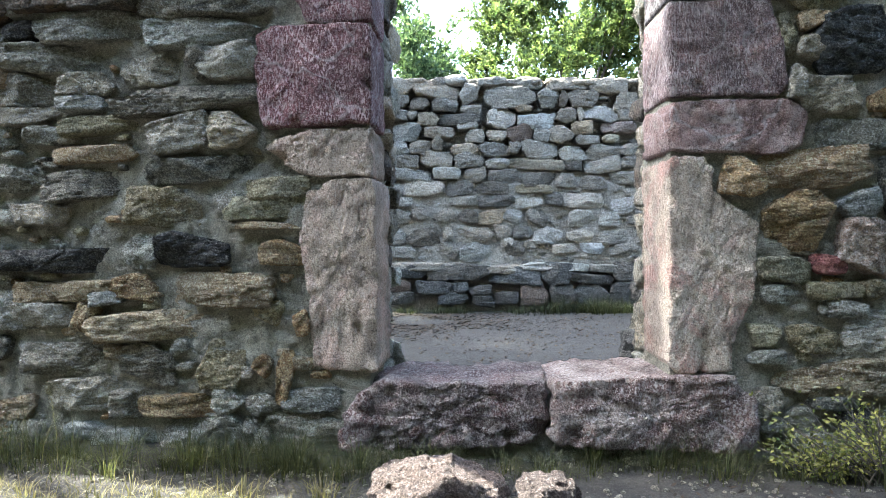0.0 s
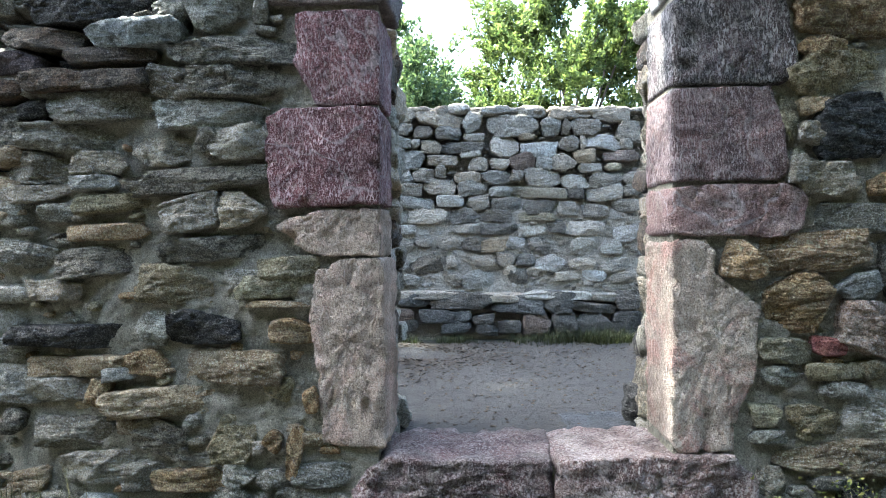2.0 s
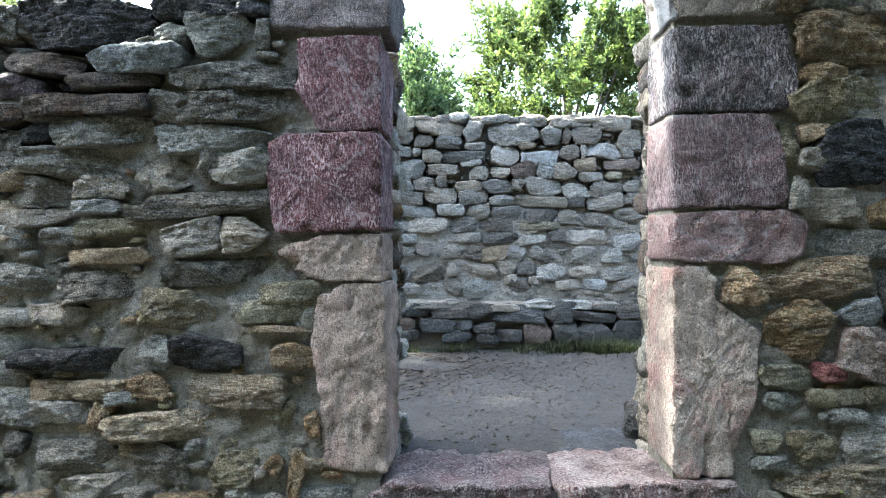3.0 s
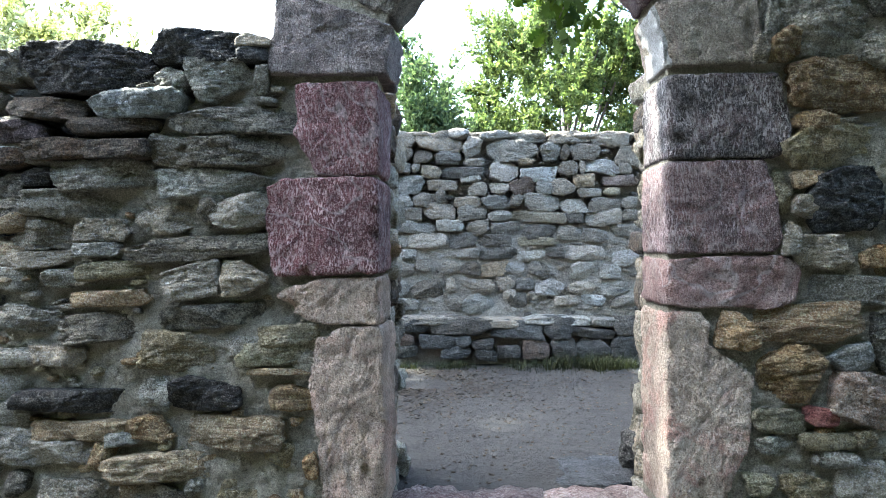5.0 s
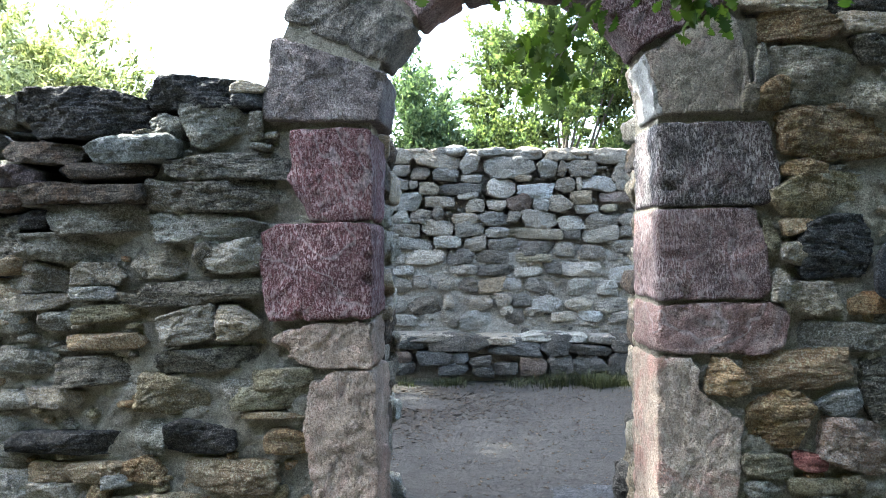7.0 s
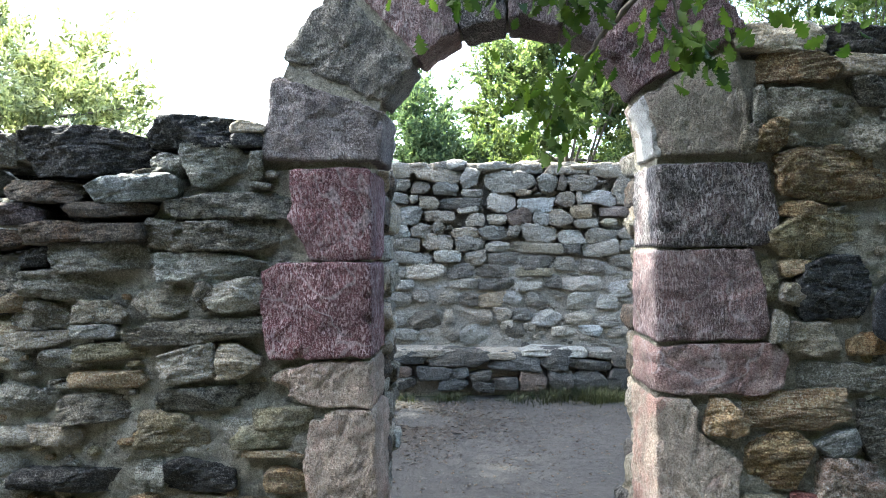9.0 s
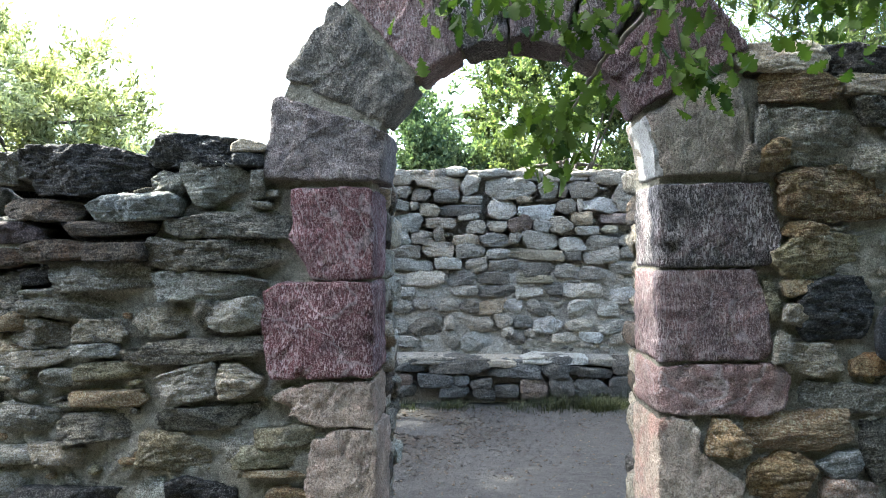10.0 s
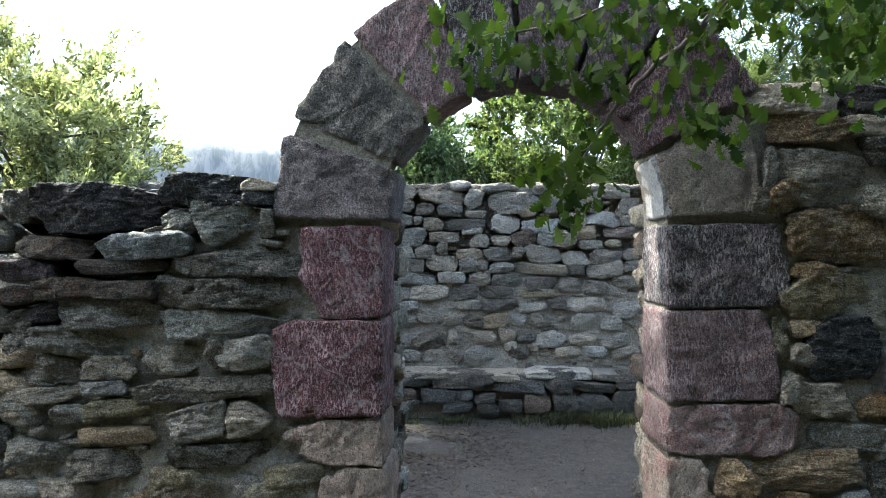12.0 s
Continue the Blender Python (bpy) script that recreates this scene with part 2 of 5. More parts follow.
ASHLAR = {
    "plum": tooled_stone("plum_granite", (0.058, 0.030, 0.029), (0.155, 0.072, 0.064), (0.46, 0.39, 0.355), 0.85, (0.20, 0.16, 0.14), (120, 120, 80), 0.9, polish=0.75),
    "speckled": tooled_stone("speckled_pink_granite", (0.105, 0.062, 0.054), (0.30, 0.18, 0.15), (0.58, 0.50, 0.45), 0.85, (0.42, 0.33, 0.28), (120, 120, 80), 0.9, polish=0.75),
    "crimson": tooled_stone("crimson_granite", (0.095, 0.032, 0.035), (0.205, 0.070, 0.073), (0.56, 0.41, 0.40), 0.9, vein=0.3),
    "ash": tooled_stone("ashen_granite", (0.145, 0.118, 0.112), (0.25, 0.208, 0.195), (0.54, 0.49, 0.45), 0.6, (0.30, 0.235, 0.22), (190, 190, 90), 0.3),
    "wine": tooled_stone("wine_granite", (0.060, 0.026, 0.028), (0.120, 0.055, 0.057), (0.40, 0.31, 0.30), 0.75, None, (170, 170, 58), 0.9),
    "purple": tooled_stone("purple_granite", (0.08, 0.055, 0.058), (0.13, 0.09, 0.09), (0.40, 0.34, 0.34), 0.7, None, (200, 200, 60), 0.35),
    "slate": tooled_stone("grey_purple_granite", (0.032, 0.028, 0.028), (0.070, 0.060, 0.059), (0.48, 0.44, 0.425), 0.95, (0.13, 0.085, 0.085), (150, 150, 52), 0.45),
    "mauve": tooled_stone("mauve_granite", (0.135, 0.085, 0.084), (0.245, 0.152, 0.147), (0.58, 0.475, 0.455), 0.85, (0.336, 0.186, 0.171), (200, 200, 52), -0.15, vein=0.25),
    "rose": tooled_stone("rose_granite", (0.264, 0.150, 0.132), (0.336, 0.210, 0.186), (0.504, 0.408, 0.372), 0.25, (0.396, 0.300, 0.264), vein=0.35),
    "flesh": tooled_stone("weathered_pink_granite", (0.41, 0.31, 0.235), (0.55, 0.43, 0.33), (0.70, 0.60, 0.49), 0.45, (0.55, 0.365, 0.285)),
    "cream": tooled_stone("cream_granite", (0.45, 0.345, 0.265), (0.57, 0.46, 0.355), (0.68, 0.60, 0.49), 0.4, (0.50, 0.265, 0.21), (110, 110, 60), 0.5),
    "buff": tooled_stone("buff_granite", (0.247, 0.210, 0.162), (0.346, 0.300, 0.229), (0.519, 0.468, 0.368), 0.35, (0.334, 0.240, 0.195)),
    "plaster": mortar_like("pale_lining_mix", (0.360, 0.346, 0.317), (0.446, 0.432, 0.396), (0.518, 0.504, 0.475), 160, 0.02),
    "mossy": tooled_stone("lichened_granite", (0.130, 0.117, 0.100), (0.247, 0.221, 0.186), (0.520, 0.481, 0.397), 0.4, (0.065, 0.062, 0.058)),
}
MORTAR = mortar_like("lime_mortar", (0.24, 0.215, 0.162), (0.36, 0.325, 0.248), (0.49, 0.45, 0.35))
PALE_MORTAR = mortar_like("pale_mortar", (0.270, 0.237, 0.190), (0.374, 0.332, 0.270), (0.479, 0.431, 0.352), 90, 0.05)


def earth_like(name):
    """Pale trodden earth indoors of the ruin; dark crumbly soil in front of the wall."""
    n = Nodes(name)
    v = n.coords((1, 1, 1), world=True)
    big, mid_n, grit, crust = n.noise(v, 1.7, 6, 0.6, 0.5), n.noise(v, 16, 7, 0.7), n.noise(v, 130, 5, 0.75), n.noise(v, 48, 8, 0.75)
    pale = n.mix(n.ramp(big, 0.36, 0.64), (0.016, 0.016, 0.015), (0.029, 0.028, 0.026))
    pale = n.mix(n.ramp(mid_n, 0.48, 0.68), pale, (0.045, 0.044, 0.041))
    soil = n.mix(n.ramp(mid_n, 0.40, 0.62), (0.022, 0.0185, 0.015), (0.055, 0.048, 0.040))
    place = n.add("ShaderNodeSeparateXYZ", Vector=n.add("ShaderNodeNewGeometry").outputs["Position"]).outputs["Y"]
    edge = n.math("ADD", place, n.math("MULTIPLY", n.math("SUBTRACT", mid_n, 0.5), 0.6))
    front = n.math("SUBTRACT", 1.0, n.ramp(edge, 2.3, 2.7))
    near = n.math("MULTIPLY", front, n.ramp(edge, 1.7, 2.15))
    col = n.mix(near, pale, soil)
    col = n.mix(n.math("MULTIPLY", n.ramp(grit, 0.49, 0.39), 0.6), col, (0.018, 0.017, 0.016))
    col = n.mix(n.math("MULTIPLY", n.ramp(grit, 0.56, 0.66), 0.5), col, (0.15, 0.145, 0.137))
    # Crust hollows take a darker colour too, for the shade they would hold.
    col = n.mix(n.math("MULTIPLY", n.ramp(crust, 0.44, 0.34), 0.5), col, (0.022, 0.020, 0.018))
    h = n.math("ADD", n.math("MULTIPLY", mid_n, 1.0), n.math("ADD", n.math("MULTIPLY", grit, 0.3), n.math("MULTIPLY", crust, 0.8)))
    return n.surface(col, 0.95, h, 1.0, 0.035)


WHITE_PAINT = mortar_like("white_paint", (0.60, 0.60, 0.58), (0.72, 0.72, 0.70), (0.80, 0.80, 0.78), 300, 0.004)
EARTH = earth_like("dry_earth")
LEAF_OAK = leaf_like("oak_leaf", (0.016, 0.034, 0.007), (0.060, 0.092, 0.016), 0.45, 0.4)
LEAF_TREE = leaf_like("holm_leaf", (0.036, 0.062, 0.036), (0.115, 0.150, 0.085), 0.45, 0.7)
# Yellower copy of the holm leaf, its sunlit look put into the colour.
LEAF_SUN = leaf_like("sunny_leaf", (0.042, 0.066, 0.028), (0.150, 0.178, 0.074), 0.48, 0.7)
# The palest leaves stand in for sun glinting off the foliage.
LEAF_LIME = leaf_like("willow_leaf", (0.080, 0.096, 0.040), (0.46, 0.46, 0.29), 0.45, 0.7)
LEAF_PINE = leaf_like("pine_needle", (0.042, 0.062, 0.026), (0.10, 0.12, 0.048), 0.4, 0.5)
GRASS = leaf_like("grass_blade", (0.018, 0.024, 0.012), (0.085, 0.082, 0.040), 0.35, 0.6)
STRAW = leaf_like("straw", (0.06, 0.052, 0.027), (0.17, 0.146, 0.078), 0.3, 0.3)
SHRUB = leaf_like("shrub_leaf", (0.055, 0.07, 0.028), (0.27, 0.25, 0.085), 0.35, 0.4)
# Darker copy of the grass, with the shade at the bench in its colour.
WEED = leaf_like("weed_blade", (0.012, 0.017, 0.009), (0.05, 0.052, 0.028), 0.25, 0.6)
DEAD_LEAF = leaf_like("dead_leaf", (0.010, 0.008, 0.006), (0.036, 0.027, 0.019), 0.1, 0.3)
BARK = bark_like("bark", (0.05, 0.042, 0.035), (0.14, 0.12, 0.10))

# ---- shapes ----
def part(name, data, material, parent=None, label=""):
    ob = new(name, data)
    if material is not None and not data.materials:
        data.materials.append(material)
    if parent is not None:
        ob.parent = parent
    return tagged(ob, label)


def mesh_of(name, verts, faces, smooth=True):
    me = bpy.data.meshes.new(name)
    me.from_pydata([tuple(v) for v in verts], [], [tuple(f) for f in faces])
    me.update()
    if smooth:
        me.polygons.foreach_set("use_smooth", [True] * len(me.polygons))
    return me


def cube_grid(n):
    """A cube of edge 2 with n faces along each edge, as points and faces."""
    index, verts, faces = {}, [], []

    def at(p):
        k = tuple(int(round(c * n)) for c in p)
        if k not in index:
            index[k] = len(verts)
            verts.append([c for c in p])
        return index[k]

    for axis in range(3):
        for side in (-1, 1):
            a, b = (axis + 1) % 3, (axis + 2) % 3
            for i in range(n):
                for j in range(n):
                    quad = []
                    for di, dj in ((0, 0), (1, 0), (1, 1), (0, 1)):
                        p = [0, 0, 0]
                        p[axis] = side
                        p[a] = -1 + 2 * (i + di) / n
                        p[b] = -1 + 2 * (j + dj) / n
                        quad.append(at(p))
                    faces.append(quad if side > 0 else quad[::-1])
    return np.array(verts, float), faces


GRIDS = {n: cube_grid(n) for n in (3, 4, 6, 9, 16, 20)}


def stone_mesh(w, h, d, rng, n=9, square=5.0, rough=1.0, layered=0.5):
    """A broken stone: a squared block, chipped by planes, roughened by noise."""
    p, faces = GRIDS[n]
    q = p / (np.abs(p) ** square).sum(1, keepdims=True) ** (1 / square)
    size = np.array((w / 2, d / 2, h / 2))
    v = q * size
    small = min(w, h)
    for k in range(9):      # chipped corners, then a broken front
        a = math.pi / 4 * rng.choice((1, 3, 5, 7)) + rng.uniform(-0.55, 0.55) if k < 6 else rng.uniform(0, 2 * math.pi)
        nv = np.array((math.cos(a), rng.uniform(-0.5, 0.1), math.sin(a)))
        nv /= np.linalg.norm(nv)
        reach = np.abs(nv * size).sum() - (rng.uniform(0.12, 0.50) if k < 6 else rng.uniform(0.0, 0.22)) * small
        v = v - np.outer(np.clip(v @ nv - reach, 0, None), nv)
    for _ in range(3):
        nv = np.array((rng.uniform(-0.3, 0.3), -1.0, rng.uniform(-0.45, 0.45)))
        nv /= np.linalg.norm(nv)
        reach = np.abs(nv * size).sum() - rng.uniform(0.08, 0.30) * small
        v = v - np.outer(np.clip(v @ nv - reach, 0, None), nv)
    off = Vector((rng.uniform(-50, 50), rng.uniform(-50, 50), rng.uniform(-50, 50)))
    amp = 0.13 * rough * min(w, h, 0.12) + 0.004
    out = []
    for c in v:
        s = Vector(c)
        k = noise.noise_vector(s * 9 + off) * amp + noise.noise_vector(s * 26 + off) * amp * 0.8
        band = noise.noise(Vector((s.x * 5, 0, s.z * 55)) + off) * amp * 0.9 * layered
        if n > 9:       # broken relief on the stones that are seen from near
            k += noise.noise_vector(s * 60 + off) * amp * 0.65
            band += (abs(noise.noise(s * 17 + off)) - 0.25) * amp * 0.9
        out.append((s.x + k.x, s.y + k.y * 0.8 - band, s.z + k.z * 0.8))
    return mesh_of("stone", out, faces)


def cell_tilt(p, freq, off):
    """Fracture facets: each cell of a broken face leans its own way."""
    q = Vector((p.x * freq[0], p.y * freq[1], p.z * freq[2])) + off
    c = noise.voronoi(q)[1][0]
    t = noise.cell_vector(c * 3.7 + off)
    g = q - c
    return (t.x - 0.5) * g.x + (t.y - 0.5) * g.z + (t.z - 0.5) * 0.45


def face_stone(w, h, d, rng, step=0.0065, rough=1.0, layered=0.5, blunt=0.40):
    """A bedded field stone: an angular outline in x and z, a fractured face towards -y, sides that run back."""
    off = Vector((rng.uniform(-50, 50), rng.uniform(-50, 50), rng.uniform(-50, 50)))
    small = min(w, h)
    cuts = []
    for a in (0, 90, 180, 270):
        t = radians(a + rng.uniform(-6, 6) * (1.0 if a in (90, 270) else 4.0))
        n = (math.cos(t), math.sin(t))
        cuts.append((n, (w / 2 if a in (0, 180) else h / 2) * rng.uniform(0.95, 1.03)))
    for a in (45, 135, 225, 315):
        if rng.random() < 0.9:
            t = math.atan2(math.sin(radians(a)) * w, math.cos(radians(a)) * h) * 0.5 + radians(a) * 0.5 if a < 180 else radians(a)
            t += rng.uniform(-0.45, 0.45)
            n = (math.cos(t), math.sin(t))
            cuts.append((n, abs(n[0]) * w / 2 + abs(n[1]) * h / 2 - small * rng.uniform(0.15 * blunt, blunt)))
    rag = 0.11 if layered == 0 else 0.0     # an uneven outline on the far wall's stones
    planes = [(rng.uniform(-0.35, 0.35), rng.uniform(-0.5, 0.5), rng.uniform(0.004, 0.022)) for _ in range(3)]
    nx, nz = max(6, int(w / step)), max(5, int(h / step))
    round_r = min(0.012, 0.14 * small)
    amp = rough * min(0.011, 0.10 * small)
    f = (9.0, 9.0, 20.0)
    verts, faces = [], []
    for j in range(nz + 1):
        for i in range(nx + 1):
            u, v = -1 + 2 * i / nx, -1 + 2 * j / nz
            rho = max(abs(u), abs(v))
            if rho < 1e-6:
                x = z = 0.0
                edge = small / 2
            else:
                ex, ez = u / rho * w / 2, v / rho * h / 2
                k = 1.0
                for n, reach in cuts:
                    dot = n[0] * ex + n[1] * ez
                    if dot > 1e-9:
                        k = min(k, reach / dot)
                k *= 1 + rag * noise.noise(Vector((ex * 13, 5, ez * 13)) + off) + 0.07 * noise.noise(Vector((ex * 22, 0, ez * 22)) + off) + 0.06 * noise.noise(Vector((ex * 70, 0, ez * 70)) + off)
                x, z = ex * k * rho, ez * k * rho
                edge = (1 - rho) * math.hypot(ex * k, ez * k)
            p = Vector((x, 0, z))
            y = 0.0
            if edge < round_r:
                y += round_r * (1 - math.sqrt(max(0.0, 1 - (1 - edge / round_r) ** 2)))
            y = max([y] + [a * x + b * z - c0 + 0.010 for a, b, c0 in planes])
            y += amp * (1.3 * cell_tilt(p, f, off) + 0.8 * cell_tilt(p, (24.0, 24.0, 52.0), off))
            y += amp * (0.9 * noise.noise(p * 11 + off) + 0.5 * noise.noise(p * 34 + off) + 0.4 * noise.noise(p * 85 + off))
            seam = abs(noise.noise(Vector((x * 5, 0, z * 34)) + off))
            y += layered * amp * 1.1 * max(0.0, 1 - seam / 0.10)
            verts.append((x, -d / 2 + y, z))
    m = nx + 1
    for j in range(nz):
        for i in range(nx):
            faces.append((j * m + i, j * m + i + 1, (j + 1) * m + i + 1, (j + 1) * m + i))
    rim = [i for i in range(nx)] + [j * m + nx for j in range(nz)] + [nz * m + i for i in range(nx, 0, -1)] + [j * m for j in range(nz, 0, -1)]
    ring, last = [rim], rim
    for s in (0.35, 1.0):
        k = len(verts)
        for i in rim:
            x, y, z = verts[i]
            p = Vector((x, s, z))
            verts.append((x * (1 - 0.05 * s) + 0.004 * noise.noise(p * 30 + off), y + (d / 2 - y) * s, z * (1 - 0.05 * s) + 0.004 * noise.noise(p * 27 + off)))
        now = list(range(k, k + len(rim)))
        for a in range(len(rim)):
            b = (a + 1) % len(rim)
            faces.append((last[b], last[a], now[a], now[b]))
        last = now
    faces.append(tuple(last[::-1]))
    return mesh_of("stone", verts, faces)


def face_y(x):
    """Depth of the front wall's face along its length."""
    return float(np.interp(x, (-3.2, -2.3, -1.53, -0.9, -0.24, 0.7, 1.3, 3.2), (2.87, 2.72, 2.575, 2.475, 2.435, 2.345, 2.345, 2.36)))


BOXES = []      # room taken by stones, so that chips fall between them


def block_mesh(points, depth, rng, edge=0.02, rough=0.006, step=0.013):
    """A dressed block: an outline in x and z with worn arrises, a tooled face at y = 0 and a body behind it."""
    pts = [Vector((x, 0, z)) for x, z in points]
    mid = sum(pts, Vector()) / len(pts)
    ring = []
    for a, b in zip(pts, pts[1:] + pts[:1]):
        k = max(2, int((b - a).length / step))
        for i in range(k):
            ring.append((a.lerp(b, i / k) - mid) * 1.015)
    m = len(ring)
    for _ in range(1):      # worn corners
        ring = [ring[i] * 0.5 + (ring[i - 1] + ring[(i + 1) % m]) * 0.25 for i in range(m)]
    reach = sum(r.length for r in ring) / m
    off = Vector((rng.uniform(-50, 50), rng.uniform(-50, 50), rng.uniform(-50, 50)))
    verts, faces = [Vector((0, 0, 0))], []
    e = edge / reach
    rings = [*((k / 14, 0) for k in range(1, 14) if k / 14 < 1 - 2.2 * e), (1 - 1.6 * e, 0.0), (1 - 0.7 * e, 0.12 * edge), (1 - 0.2 * e, 0.45 * edge), (1.0, 1.1 * edge)]
    for k in range(1, 7):
        rings.append((1.0, 1.1 * edge + (depth - 1.1 * edge) * k / 6))
    for s, y in rings:
        for r in ring:
            verts.append(Vector((r.x * s, y, r.z * s)))
    verts.append(Vector((0, depth, 0)))
    for j in range(m):
        faces.append((0, 1 + j, 1 + (j + 1) % m))
        for k in range(len(rings) - 1):
            a, b = 1 + k * m, 1 + (k + 1) * m
            faces.append((a + j, b + j, b + (j + 1) % m, a + (j + 1) % m))
        last = 1 + (len(rings) - 1) * m
        faces.append((last + j, len(verts) - 1, last + (j + 1) % m))
    out = []
    for v in verts:
        near = min(1.0, max(0.0, (max(abs(v.x), abs(v.z)) / reach - 0.55) / 0.3)) if v.y < 3 * edge else 0.4
        chip = max(0.0, noise.noise(v * 17 + off) - 0.22) * 0.075 * near
        v = v - Vector((v.x, 0, v.z)).normalized() * chip * 0.55 + Vector((0, chip * 0.5, 0))
        k = noise.noise_vector(v * 8 + off) * rough * 0.8 + noise.noise_vector(v * 30 + off) * rough + noise.noise_vector(v * 80 + off) * rough * 0.5
        out.append(v + k)
    return mesh_of("block", out, faces), mid


def ashlar(name, points, kind, parent, depth=0.30, proud=0.025, edge=0.009, rough=0.005, label=""):
    rng = random.Random(len(BOXES) * 7 + 3)
    me, mid = block_mesh(points, depth, rng, edge, rough)
    xs, zs = [p[0] for p in points], [p[1] for p in points]
    BOXES.append((min(xs), min(zs), max(xs), max(zs)))
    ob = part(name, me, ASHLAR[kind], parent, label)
    turn = math.degrees(math.atan2(face_y(max(xs)) - face_y(min(xs)), max(xs) - min(xs)))
    ob.matrix_world = pose(mid.x, face_y(mid.x) - proud, mid.z, 0, 0, turn)
    return ob


def rubble(x, z, w, h, kind, parent, tilt=0.0, proud=0.042, square=14.0, n=16, y=None):
    """A field stone bedded in a wall with its middle at x, z."""
    rng = random.Random(int(x * 1000) * 31 + int(z * 1000))
    d = max(0.14, min(0.3, w * 0.8))
    grow = (1.12 if proud < 0.07 else 1.0) if y is None else 1.05
    if n >= 9:
        me = face_stone(w * (grow - 0.02), h * (grow + (0.02 if grow > 1 else -0.13)), d, rng, 0.0065 if y is None else 0.012, 1.0 if y is None else 0.9, 0.5 if y is None else 0.0, 0.40 if y is None else 0.34)
    else:
        me = stone_mesh(w * (grow - 0.03), h * grow, d, rng, n, square if y is None else 20.0)
    BOXES.append((x - w / 2, z - h / 2, x + w / 2, z + h / 2))
    ob = part("stone", me, (STONE if y is None else FAR_STONE)[kind], parent)
    base = face_y(x) if y is None else y
    ob.matrix_world = pose(x, base + d / 2 - proud - rng.uniform(0, 0.012), z, rng.uniform(-4, 4), -tilt + rng.uniform(-1, 1) * (1 if y is None else 7), rng.uniform(-4, 4))
    return ob



def merge_pieces(pieces, parent, name):
    """Far or hidden stones of a wall as one part; the originals go."""
    verts, faces, slots, index = [], [], [], []
    for ob in pieces:
        m, k = ob.matrix_basis, len(verts)
        mat = ob.data.materials[0]
        if mat not in slots:
            slots.append(mat)
        verts += [m @ v.co for v in ob.data.vertices]
        faces += [tuple(i + k for i in f.vertices) for f in ob.data.polygons]
        index += [slots.index(mat)] * len(ob.data.polygons)
    me = mesh_of(name, verts, faces)
    for mat in slots:
        me.materials.append(mat)
    me.polygons.foreach_set("material_index", index)
    for ob in pieces:
        old = ob.data
        bpy.data.objects.remove(ob)
        bpy.data.meshes.remove(old)
    return tagged(part(name, me, None, parent), kind="stuff")


# ---- ground: one sheet, from the doorstep to the horizon ----
def ground_z(x, y):
    near = 0.075 + 0.035 * noise.noise(Vector((x * 1.3, y * 1.3, 0.0))) + 0.015 * noise.noise(Vector((x * 5, y * 5, 3.0)))
    inside = 0.19 + 0.02 * noise.noise(Vector((x * 1.1, y * 1.1, 7.0))) + 0.008 * noise.noise(Vector((x * 6, y * 6, 2.0)))
    k = min(1.0, max(0.0, (y - 2.5) / 0.2))
    z = near * (1 - k) + inside * k
    far = math.hypot(x, y)
    if far > 14:
        z -= (far - 14) * 0.03 * min(1, (far - 14) / 60)
    return max(z, -28.0)


def make_ground():
    xs = sorted({round(v, 3) for v in [*np.arange(-3.2, 3.2, 0.04), *(-3.2 - 0.3 * 1.22 ** np.arange(1, 46)), *(3.2 + 0.3 * 1.22 ** np.arange(0, 45))]})
    ys = sorted({round(v, 3) for v in [*np.arange(0.8, 7.6, 0.04), *(0.8 - 0.3 * 1.22 ** np.arange(1, 45)), *(7.6 + 0.3 * 1.22 ** np.arange(0, 45))]})
    verts = [(x, y, ground_z(x, y)) for y in ys for x in xs]
    m = len(xs)
    faces = [(j * m + i, j * m + i + 1, (j + 1) * m + i + 1, (j + 1) * m + i) for j in range(len(ys) - 1) for i in range(m - 1)]
    return tagged(part("ground", mesh_of("ground", verts, faces), EARTH), "dry trodden earth with small gravel", "ground", kind="structure")


ground = make_ground()


# ---- mortar and cores ----
ARCH_X, ARCH_Z, ARCH_R = 0.238, 1.83, 0.47
THICK = 1.0


def in_opening(x, z):
    return z > 0.30 and -0.32 < x < 0.80 and (z < ARCH_Z or math.hypot(x - ARCH_X, z - ARCH_Z) < 0.86)


def wall_top(x):
    return 1.92 if x < 0.2 else 2.22


def dry_at(x, z):
    """How far the mortar has gone from between the stones: 0 bedded, 1 laid dry."""
    line = float(np.interp(z, (1.05, 1.20, 1.42, 1.50, 1.66, 1.72), (-1.70, -1.50, -1.46, -1.14, -1.02, -0.98))) + 0.05 * noise.noise(Vector((x, 0, z)) * 4)
    dry = min(1, max(0, (line - x) / 0.05)) if z > 1.05 else 0.0
    dry = max(dry, min(1, max(0, (z - 1.745) / 0.03)) * min(1, max(0, (-0.88 - x) / 0.05)))
    dry = max(dry, min(1, max(0, (z - 1.87) / 0.02)) * min(1, max(0, (-0.6 - x) / 0.04)))
    return max(dry, min(1, max(0, (z - 2.16) / 0.03)))


